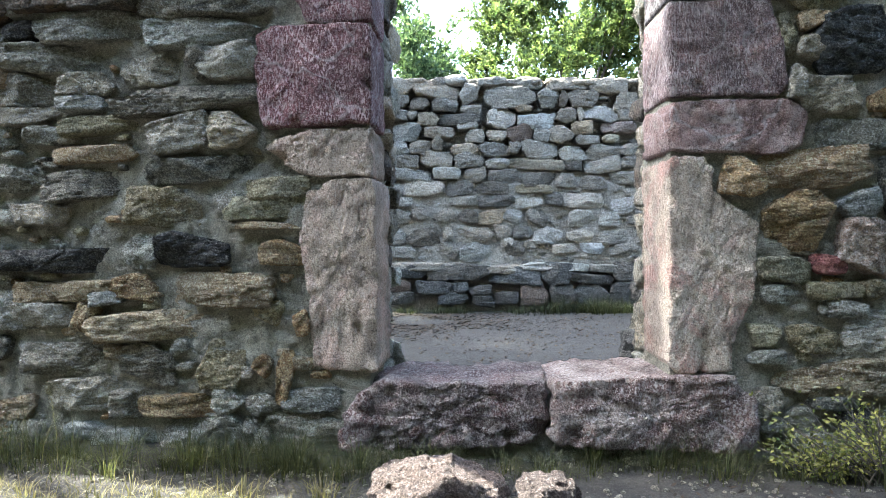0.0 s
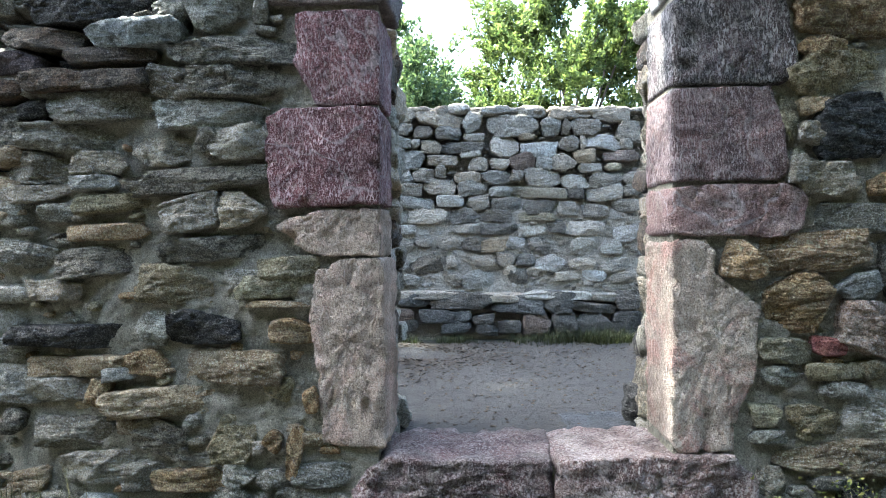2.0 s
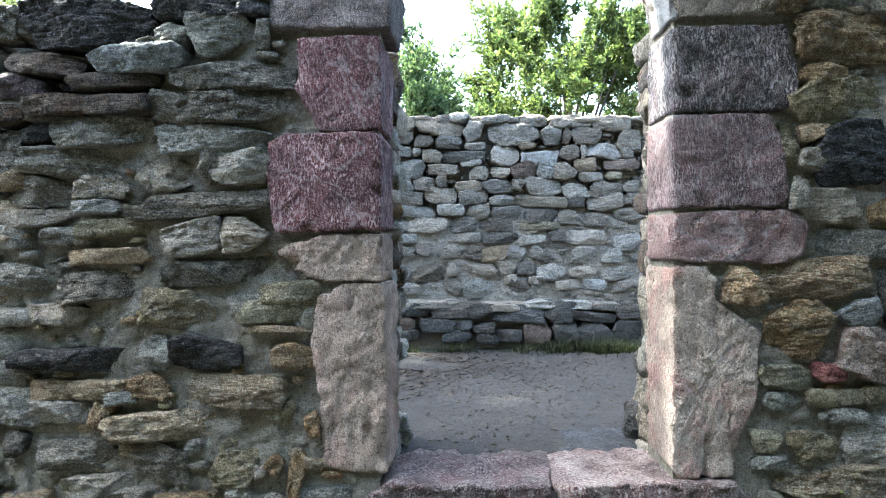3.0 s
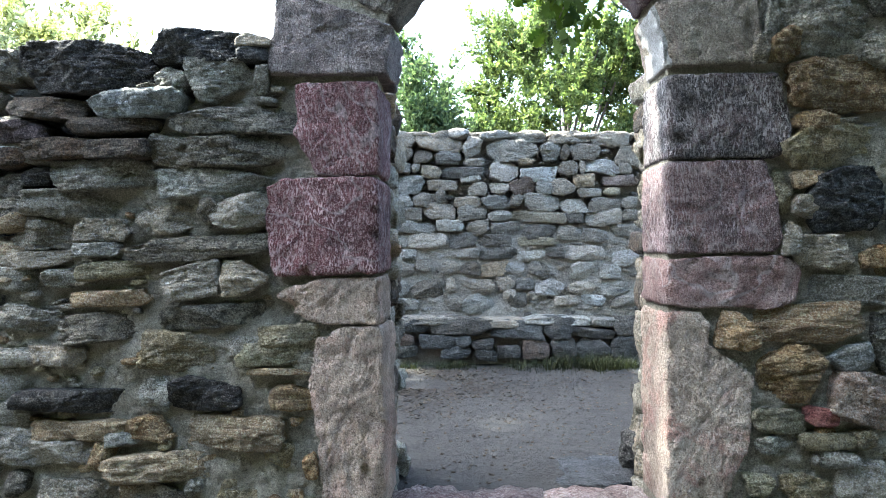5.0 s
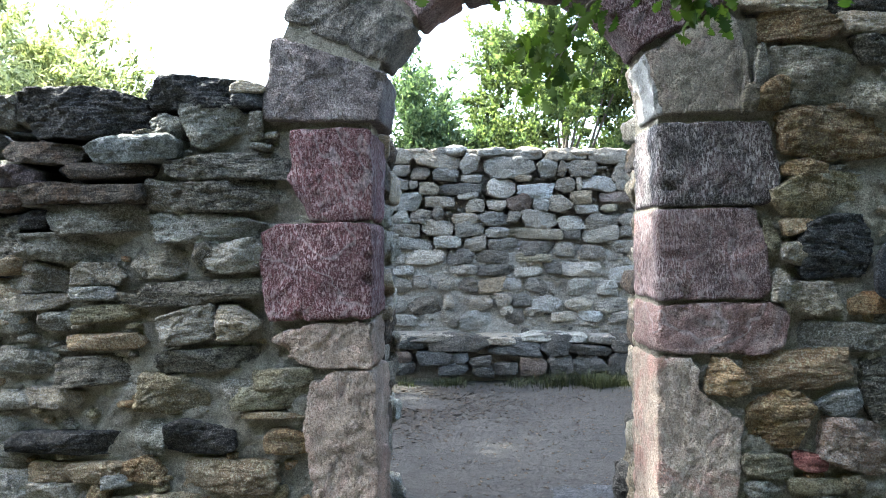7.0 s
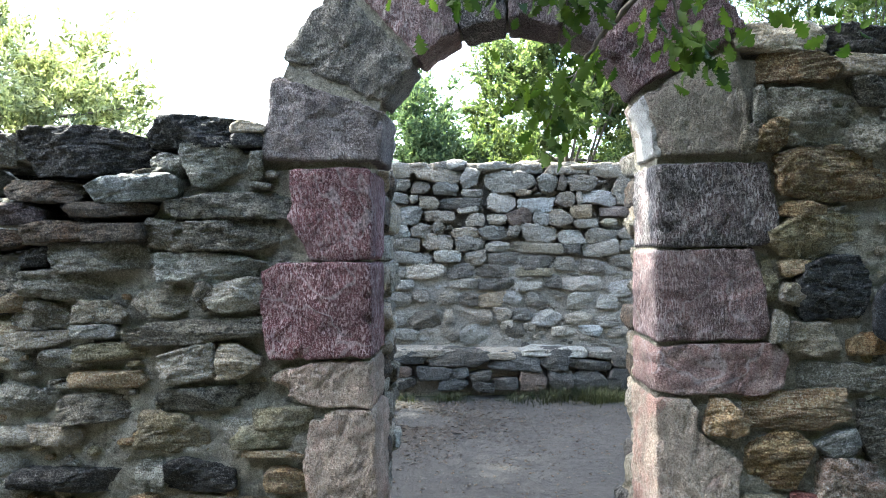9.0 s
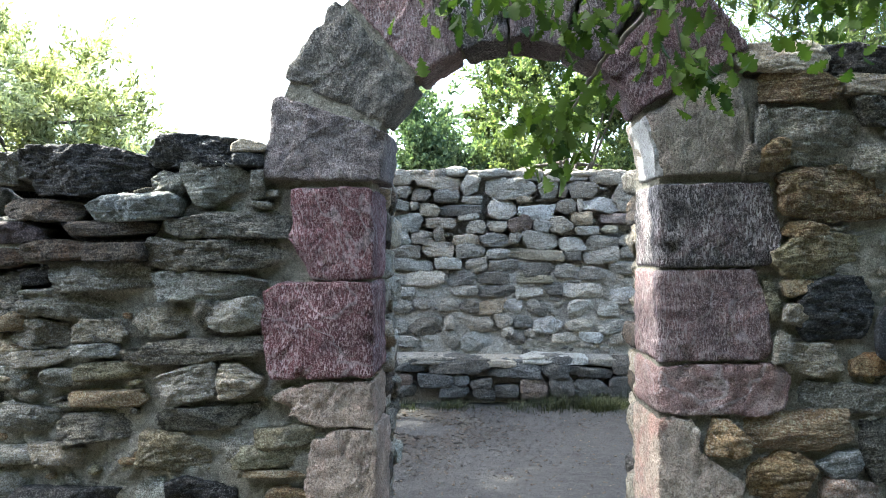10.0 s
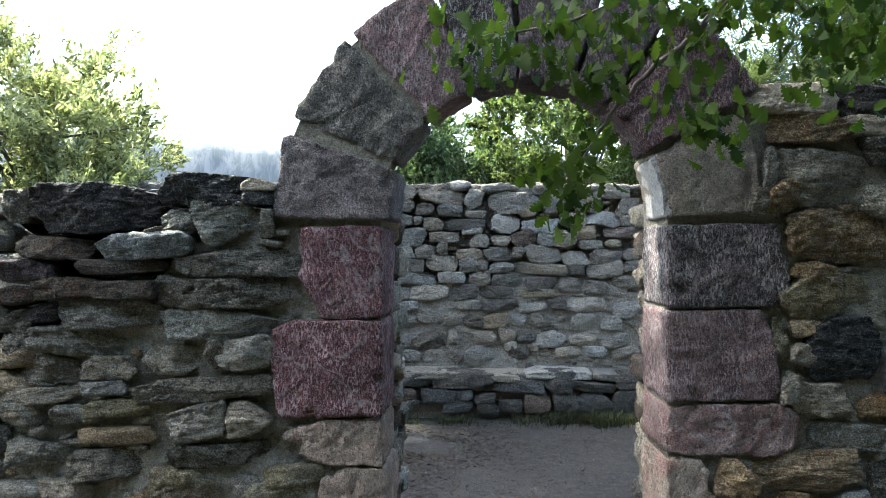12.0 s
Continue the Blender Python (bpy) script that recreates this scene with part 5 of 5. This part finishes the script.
tree("willow", (-4.6, 7.4, 0.0), 4.2, (-4.62, 7.4, 2.50), (1.6, 1.1, 1.55), 54000, 0.088, LEAF_LIME, "sunlit yellow-green tree with narrow leaves beside the ruin", 7, 90, 0.34, 0.14)
tree("pine", (7.0, 12.4, 0.0), 7.0, (6.4, 11.6, 4.4), (3.0, 2.2, 2.6), 60000, 0.17, LEAF_PINE, "tall pine with drooping needles behind the wall", 9, 90, 0.16, 0.16)
# Added out of view: its crown keeps the sun off the floor indoors.
tree("pine", (-7.2, 8.2, 0.0), 12.0, (-5.75, 7.3, 11.0), (1.8, 2.35, 1.5), 60000, 0.16, LEAF_PINE, "unseen tall pine added to shade the ruin", 10, 110, 0.30, 0.12)
# Another unseen crown, thin and high, set to dapple the hanging branch.
tree("pine", (-6.4, 4.0, 0.0), 11.0, (-4.4, 4.55, 10.8), (1.25, 0.95, 0.8), 6000, 0.16, LEAF_PINE, "unseen slender pine added to shade the oak branch", 16, 40, 0.30, 0.14)
# Tree of the hanging branch; its crown, out of view, also dims the wall.
tree("oak", (3.6, -1.0, 0.0), 6.0, (2.5, 0.7, 4.8), (2.2, 1.8, 1.0), 3800, 0.16, LEAF_OAK, "spreading oak whose branches hang before the doorway", 12, 120, 0.55, 0.17)


# Unseen row of oaks, added so light reaches the wall mostly from above.
for spot, seed in (((-11.5, -4.2), 13), ((-5.2, -5.6), 14), ((0.2, -6.4), 18), ((5.4, -5.8), 19), ((11.0, -4.0), 20)):
    tree("oak", (*spot, 0.0), 8.5, (spot[0], spot[1], 4.1), (3.9, 2.2, 3.9), 34000, 0.30, LEAF_OAK, "unseen broad oak added to block low skylight on the ruin", seed, 130, 0.6, 0.15)


# ---- the far mountain ----
def mountain():
    xs = np.linspace(-2600, 2600, 160)
    rows = []
    for k in range(26):
        s = k / 25
        rows.append(s)
    verts, faces = [], []
    for s in rows:
        for x in xs:
            ridge = 352 + 14 * noise.noise(Vector((x / 420, 0, 1))) + 4 * noise.noise(Vector((x / 90, 0, 4))) - 60 * max(0, (x + 900) / 900)
            steep = min(1, s * 1.4) * 0.45 + 0.55 * min(1, max(0, (s - 0.45) / 0.12))
            z = -40 + (ridge + 40) * steep * (1 + 0.012 * noise.noise(Vector((x / 60, s * 9, 2))))
            y = 1900 + 420 * s + 5 * noise.noise(Vector((x / 110, s * 5, 8)))
            verts.append((x, y, z))
    m = len(xs)
    for j in range(len(rows) - 1):
        for i in range(m - 1):
            faces.append((j * m + i, j * m + i + 1, (j + 1) * m + i + 1, (j + 1) * m + i))
    n = Nodes("hazy_limestone")
    v = n.coords((1, 1, 0.35), world=True)
    a = n.noise(v, 0.035, 9, 0.7, 0.6)
    high = n.add("ShaderNodeSeparateXYZ", Vector=n.add("ShaderNodeNewGeometry").outputs["Position"]).outputs["Z"]
    wood = n.ramp(n.math("ADD", high, n.math("MULTIPLY", n.noise(v, 0.012, 6, 0.6), 90.0)), 335.0, 352.0)
    # Haze is put into the colours: pale, bluish and low in contrast.
    rock = n.mix(n.ramp(a, 0.43, 0.57), (0.130, 0.141, 0.141), (0.215, 0.219, 0.216))
    mat = n.surface(n.mix(wood, rock, (0.122, 0.134, 0.130)), 1.0, None)
    return tagged(part("mountain_backdrop", mesh_of("mountain", verts, faces), mat), "distant hazy limestone mountain with a pale cliff", "mountain", kind="structure")


mountain()


# ---- the oak branch before the doorway ----
def oak_leaf_mesh(seed):
    """A lobed leaf 1 long, folded along its rib and curled."""
    rng = random.Random(seed)
    outline = [(0.0, 0.012), (0.10, 0.02), (0.18, 0.10), (0.25, 0.06), (0.36, 0.20), (0.44, 0.11), (0.56, 0.27), (0.64, 0.14), (0.76, 0.24), (0.84, 0.13), (0.93, 0.13), (1.0, 0.0)]
    verts, faces = [], []
    m = len(outline)
    curl = rng.uniform(0.10, 0.35)
    for side in (0, 1, -1):
        for s, w in outline:
            w = w * rng.uniform(1.1, 1.5)
            verts.append((side * w, s, -curl * s * s + abs(side) * w * 0.35 + rng.uniform(-0.01, 0.01)))
    for i in range(m - 1):
        faces.append((i, m + i, m + i + 1, i + 1))
        faces.append((i + 1, 2 * m + i + 1, 2 * m + i, i))
    return mesh_of("leaf", verts, faces)


def oak_branch():
    rng = random.Random(77)
    root = tagged(new("oak_branch"), "leafy oak branch with lobed green leaves hanging before the arch", "branch")
    leaves = [oak_leaf_mesh(k) for k in range(5)]
    for me in leaves:
        me.materials.append(LEAF_OAK)

    def twig(points, r0, r1, count, spread=0.055, start=0.15, y_shift=0.0):
        pts = [Vector((x, y + y_shift, z)) for x, y, z in points]
        path = []
        for a, b in zip(pts, pts[1:]):
            for k in range(4):
                path.append(a.lerp(b, k / 4) + Vector((rng.uniform(-1, 1), rng.uniform(-1, 1), rng.uniform(-1, 1))) * 0.006)
        path.append(pts[-1])
        v, f = tube(path, np.linspace(r0, r1, len(path)), 6)
        part("twig", mesh_of("twig", v, f), BARK, root)
        for _ in range(int(count * 2.4)):
            k = start + (1 - start) * rng.random()
            i = min(int(k * (len(path) - 1)), len(path) - 2)
            p = path[i].lerp(path[i + 1], rng.random()) + Vector((rng.gauss(0, 1), rng.gauss(0, 1.2), rng.gauss(-0.25, 1))) * spread
            ob = part("leaf", rng.choice(leaves), None, root)
            s = rng.uniform(0.036, 0.070)
            ob.matrix_world = Matrix.Translation(p) @ Euler((rng.uniform(-2.4, -0.5), rng.uniform(-0.9, 0.9), rng.uniform(-3.14, 3.14))).to_matrix().to_4x4() @ Matrix.Scale(s, 4)

    limb = [(1.62, 1.55, 2.82), (0.78, 1.80, 2.47), (0.61, 1.86, 2.27), (0.50, 1.89, 2.18), (0.43, 1.90, 2.10), (0.375, 1.91, 2.01), (0.32, 1.92, 1.92), (0.285, 1.92, 1.85)]
    twig(limb, 0.011, 0.0016, 10, 0.05, 0.15)
    twig(limb[4:], 0.003, 0.0012, 26, 0.040, 0.2)
    twig([(0.375, 1.91, 2.01), (0.31, 1.90, 1.99), (0.24, 1.90, 1.96), (0.20, 1.91, 1.93)], 0.002, 0.001, 12, 0.03)
    twig([(0.61, 1.86, 2.27), (0.625, 1.85, 2.14), (0.67, 1.84, 2.09), (0.73, 1.85, 2.06)], 0.004, 0.0012, 26, 0.045, 0.25)
    twig([(0.86, 1.78, 2.50), (0.55, 1.80, 2.42), (0.32, 1.84, 2.34), (0.14, 1.88, 2.31), (-0.01, 1.90, 2.30)], 0.007, 0.0014, 100, 0.07, 0.1)
    twig([(0.32, 1.84, 2.34), (0.40, 1.87, 2.24), (0.37, 1.88, 2.17)], 0.003, 0.0012, 16, 0.045)
    twig([(0.78, 1.80, 2.49), (0.93, 1.82, 2.34), (1.05, 1.84, 2.27), (1.15, 1.86, 2.31)], 0.005, 0.0014, 64, 0.07, 0.1)
    twig([(1.00, 1.78, 2.50), (1.10, 1.82, 2.40), (1.18, 1.85, 2.35), (1.30, 1.86, 2.33)], 0.005, 0.0014, 64, 0.075, 0.0)
    twig([(0.78, 1.80, 2.47), (0.70, 1.82, 2.36), (0.56, 1.85, 2.33)], 0.004, 0.0014, 40, 0.06, 0.0)


oak_branch()


# ---- loose stones before the doorstep ----
def boulder(x, y, w, d, h, kind, label, seed, turn):
    rng = random.Random(seed)
    me = stone_mesh(w, h, d, rng, 20, 6.0, 1.1, 0.3)
    ob = tagged(part("boulder", me, STONE[kind]), label, "stone", "boulders before the doorstep")
    ob.matrix_world = pose(x, y, ground_z(x, y) + h * 0.2, 0, rng.uniform(-5, 5), turn)
    return ob


boulder(0.0, 1.93, 0.37, 0.24, 0.17, "boulder", "large rough pink granite boulder before the doorstep", 4, 6)
boulder(0.27, 1.90, 0.165, 0.14, 0.115, "boulder", "small pale boulder before the doorstep", 8, -12)


def paving_slab(x, y, w, d, seed, turn):
    rng = random.Random(seed)
    me = stone_mesh(w, 0.07, d, rng, 16, 10.0, 0.8, 0.2)
    ob = tagged(part("paving_slab", me, STONE["slab"]), "flat worn blue slab sunk in the earth floor", "slab")
    ob.matrix_world = pose(x, y, ground_z(x, y) - 0.026, 0, 0, turn)


paving_slab(0.70, 3.45, 0.46, 0.44, 15, 8)


# ---- grass, straw and litter ----
def strips(name, items, material, label, category):
    """items: root, height, lean vector, width. One mesh of bent blades."""
    verts, faces = [], []
    for p, h, lean, w in items:
        side = Vector((-lean.y, lean.x, 0))
        side = side.normalized() * w if side.length > 1e-4 else Vector((w, 0, 0))
        k = len(verts)
        for s in (0, 0.35, 0.7):
            c = p + Vector((0, 0, h * (s - 0.25 * s * s * lean.length * 4))) + lean * h * s * s * 2
            verts += [c - side * (1 - s * 0.6), c + side * (1 - s * 0.6)]
        verts.append(p + Vector((0, 0, h * (1 - 0.25 * lean.length * 4))) + lean * h * 2)
        faces += [(k, k + 1, k + 3, k + 2), (k + 2, k + 3, k + 5, k + 4), (k + 4, k + 5, k + 6)]
    return tagged(part(name, mesh_of(name, verts, faces), material), label, category, kind="stuff")


def tufts(centres, blades, height, rng, spread=0.05, width=0.0013):
    items = []
    for x, y, s in centres:
        for _ in range(int(blades * s)):
            a = rng.uniform(0, 2 * math.pi)
            r = abs(rng.gauss(0, spread))
            px, py = x + r * math.cos(a), min(y + r * math.sin(a), face_y(x) - 0.02) if y < 3 else y + r * math.sin(a)
            lean = Vector((math.cos(a), math.sin(a), 0)) * rng.uniform(0.05, 0.62)
            items.append((Vector((px, py, ground_z(px, py) - 0.01)), height * s * rng.uniform(0.4, 1.15), lean, width * rng.uniform(0.7, 1.4)))
    return items


rng_g = random.Random(5)
spots_wall = [(rng_g.uniform(-1.75, 1.8), rng_g.uniform(2.16, 2.36), rng_g.uniform(0.5, 1.1)) for _ in range(70)]
spots_wall += [(-1.45, 2.38, 1.5), (-1.3, 2.36, 1.3), (-0.8, 2.3, 1.2), (-0.45, 2.3, 1.4), (-0.55, 2.32, 1.2), (-0.25, 2.25, 1.1), (0.65, 2.28, 1.1), (0.8, 2.3, 1.2), (-1.0, 2.2, 1.0)]
strips("grass", tufts(spots_wall, 150, 0.13, rng_g, 0.065, 0.0011), GRASS, "tufts of thin green grass at the wall foot", "grass")
spots_sun = [(rng_g.uniform(-1.7, -0.3), rng_g.uniform(1.88, 2.08), rng_g.uniform(0.4, 0.9)) for _ in range(46)]
strips("dry_grass", tufts(spots_sun, 60, 0.095, rng_g, 0.05, 0.0014), STRAW, "dry yellow grass before the wall", "grass")
spots_in = [(rng_g.uniform(0.9, 2.0), rng_g.uniform(6.3, 6.56), rng_g.uniform(0.7, 1.3)) for _ in range(26)]
spots_in += [(rng_g.uniform(-0.6, 0.9), rng_g.uniform(6.40, 6.56), rng_g.uniform(0.3, 0.8)) for _ in range(26)]
strips("bench_grass", tufts(spots_in, 70, 0.16, rng_g, 0.09, 0.0022), WEED, "dark weeds along the foot of the bench", "grass")
straw = []
for _ in range(26):
    a = rng_g.uniform(0, 6.28)
    px, py = rng_g.uniform(-1.4, 1.4), rng_g.uniform(2.15, 2.32)
    straw.append((Vector((px, py, ground_z(px, py))), rng_g.uniform(0.18, 0.34), Vector((math.cos(a), math.sin(a) * 0.4, 0)) * rng_g.uniform(0.05, 0.35), 0.0011))
strips("straw", straw, STRAW, "a few long dry grass stalks", "grass")
stems = []
for _ in range(26):
    px = rng_g.gauss(0.24, 0.07)
    stems.append((Vector((px, 7.12, 2.33)), rng_g.uniform(0.08, 0.17), Vector((rng_g.uniform(-0.1, 0.1), 0, 0)), 0.003))
blades = []
for _ in range(40):
    px, py = rng_g.gauss(1.03, 0.03), rng_g.uniform(2.42, 2.55)
    blades.append((Vector((px, py, 2.24)), rng_g.uniform(0.06, 0.15), Vector((rng_g.uniform(-0.25, 0.25), rng_g.uniform(-0.1, 0.1), 0)), 0.0011))
strips("wall_grass", blades, GRASS, "thin green grass blades on the wall top", "grass")
strips("wall_stems", stems, STRAW, "dry reddish stems on the far wall top", "plant")


def scatter(name, count, box, size, material, label, seed, flat=0.3, leafy=False):
    """Many small loose bits on the ground as one mesh."""
    rng = random.Random(seed)
    verts, faces = [], []
    base, quads = GRIDS[3]
    ball = base / (np.abs(base) ** 3).sum(1, keepdims=True) ** (1 / 3)
    x0, y0, x1, y1 = box
    for _ in range(count):
        x, y = rng.uniform(x0, x1), rng.uniform(y0, y1)
        if leafy:       # drifts that thin out towards their edges
            x, y = rng.gauss((x0 + x1) / 2, (x1 - x0) * 0.3), rng.gauss((y0 + y1) / 2, (y1 - y0) * 0.3)
            if noise.noise(Vector((x * 2.2, y * 2.2, seed))) < -0.15 or y > 6.55 or 2.36 < y < 2.8:
                continue
        s = size * rng.uniform(0.35, 1.0) ** 1.5
        turn = Euler((rng.uniform(-0.4, 0.4), rng.uniform(-0.4, 0.4), rng.uniform(0, 6.28))).to_matrix()
        p = Vector((x, y, ground_z(x, y) + s * flat * 0.35))
        k = len(verts)
        if leafy:
            for q in ((-1, 0, 0), (0, -0.35, 0.12), (1, 0, 0), (0, 0.35, 0.12)):
                verts.append(p + turn @ (Vector(q) * s))
            faces.append((k, k + 1, k + 2, k + 3))
        else:
            sx, sy = rng.uniform(0.6, 1.0), rng.uniform(0.5, 0.9)
            for q in ball:
                verts.append(p + turn @ Vector((q[0] * s * sx, q[1] * s * sy, q[2] * s * flat * 1.6)))
            faces += [tuple(i + k for i in f) for f in quads]
    return tagged(part(name, mesh_of(name, verts, faces), material), label, "litter", kind="stuff")


scatter("gravel", 800, (-1.6, 1.7, 1.6, 2.36), 0.014, STONE["dark"], "small dark gravel before the wall", 51)
scatter("gravel", 1600, (-0.8, 2.8, 1.6, 6.4), 0.012, STONE["brown"], "small grey gravel on the floor", 52)
scatter("leaf_litter", 5200, (-1.1, 4.6, 0.5, 6.8), 0.026, DEAD_LEAF, "brown dead leaves on the floor", 53, 0.3, True)
scatter("leaf_litter", 700, (0.4, 5.4, 2.0, 6.5), 0.02, DEAD_LEAF, "brown dead leaves on the floor", 54, 0.3, True)
scatter("leaf_litter", 700, (-1.6, 1.75, 1.6, 2.36), 0.017, DEAD_LEAF, "brown dead leaves on the ground", 55, 0.3, True)


def shrub(x, y, w, h, seed):
    rng = random.Random(seed)
    root = tagged(new("shrub"), "low shrub with small yellow-green leaves at the wall foot", "shrub", "shrubs at the wall foot")
    root.location = (x, y, ground_z(x, y))
    v_all, f_all, leaf_v, leaf_f = [], [], [], []
    for _ in range(34):
        tip = Vector((rng.gauss(0, 1) * w * 0.42, rng.gauss(0, 0.06), h * rng.uniform(0.45, 1.05)))
        path = bent((rng.uniform(-0.05, 0.05), 0, 0), tip, rng, 0.12, 6)
        v, f = tube(path, np.linspace(0.003, 0.001, len(path)), 4)
        k = len(v_all)
        v_all += v
        f_all += [tuple(i + k for i in q) for q in f]
        for _ in range(30):
            i = min(len(path) - 1, int(2 + rng.random() * 5))
            p = path[i] + Vector((rng.gauss(0, 1), rng.gauss(0, 1), rng.gauss(0, 1))) * 0.017
            r = Euler((rng.uniform(0, 6), rng.uniform(0, 6), rng.uniform(0, 6))).to_matrix()
            s = rng.uniform(0.005, 0.011)
            k = len(leaf_v)
            for q in ((0, 0, 0), (0.45, 1, 0.1), (0, 2, 0), (-0.45, 1, 0.1)):
                leaf_v.append(p + r @ (Vector(q) * s))
            leaf_f.append((k, k + 1, k + 2, k + 3))
    part("stem", mesh_of("stem", v_all, f_all), BARK, root)
    part("foliage", mesh_of("foliage", leaf_v, leaf_f), SHRUB, root)


shrub(1.28, 2.14, 0.44, 0.26, 61)
shrub(1.12, 2.2, 0.26, 0.13, 62)


# ---- the painted slate on the wall beside the doorway ----
def slate_plaque(x, z, w, h):
    """A thin split slate with a broken outline and white painted marks."""
    rng = random.Random(91)
    points = []
    for k in range(22):
        a = 2 * math.pi * k / 22
        r = (abs(math.cos(a)) ** 3 + abs(math.sin(a)) ** 3) ** (-1 / 3) * rng.uniform(0.94, 1.03)
        points.append((w / 2 * r * math.cos(a), h / 2 * r * math.sin(a)))
    me, mid = block_mesh(points[::-1], 0.022, rng, 0.005, 0.002)
    root = tagged(new("slate_plaque"), "dark blue slate plaque with white painted marks on the wall", "plaque")
    y = face_y(x) - 0.085
    root.matrix_world = pose(x, y, z)
    part("slate", me, STONE["slab"], root)

    def dab(name, cx, cz, bw, bh, seed):
        blot, _ = block_mesh([(cx - bw / 2, cz + bh / 2), (cx + bw / 2, cz + bh / 2), (cx + bw / 2, cz - bh / 2), (cx - bw / 2, cz - bh / 2)], 0.004, random.Random(seed), 0.001, 0.0006, 0.006)
        ob = part(name, blot, WHITE_PAINT, root, "white paint")
        ob.location = (cx, -0.005, cz)

    for i, (cx, cz, bw) in enumerate(((-0.055, 0.045, 0.11), (0.065, 0.045, 0.08), (-0.04, -0.02, 0.13), (0.07, -0.02, 0.05))):
        dab("mark", cx, cz, bw, 0.022, 92 + i)
    dab("paint_patch", -0.105, -0.068, 0.045, 0.03, 99)


slate_plaque(1.556, 1.325, 0.33, 0.225)
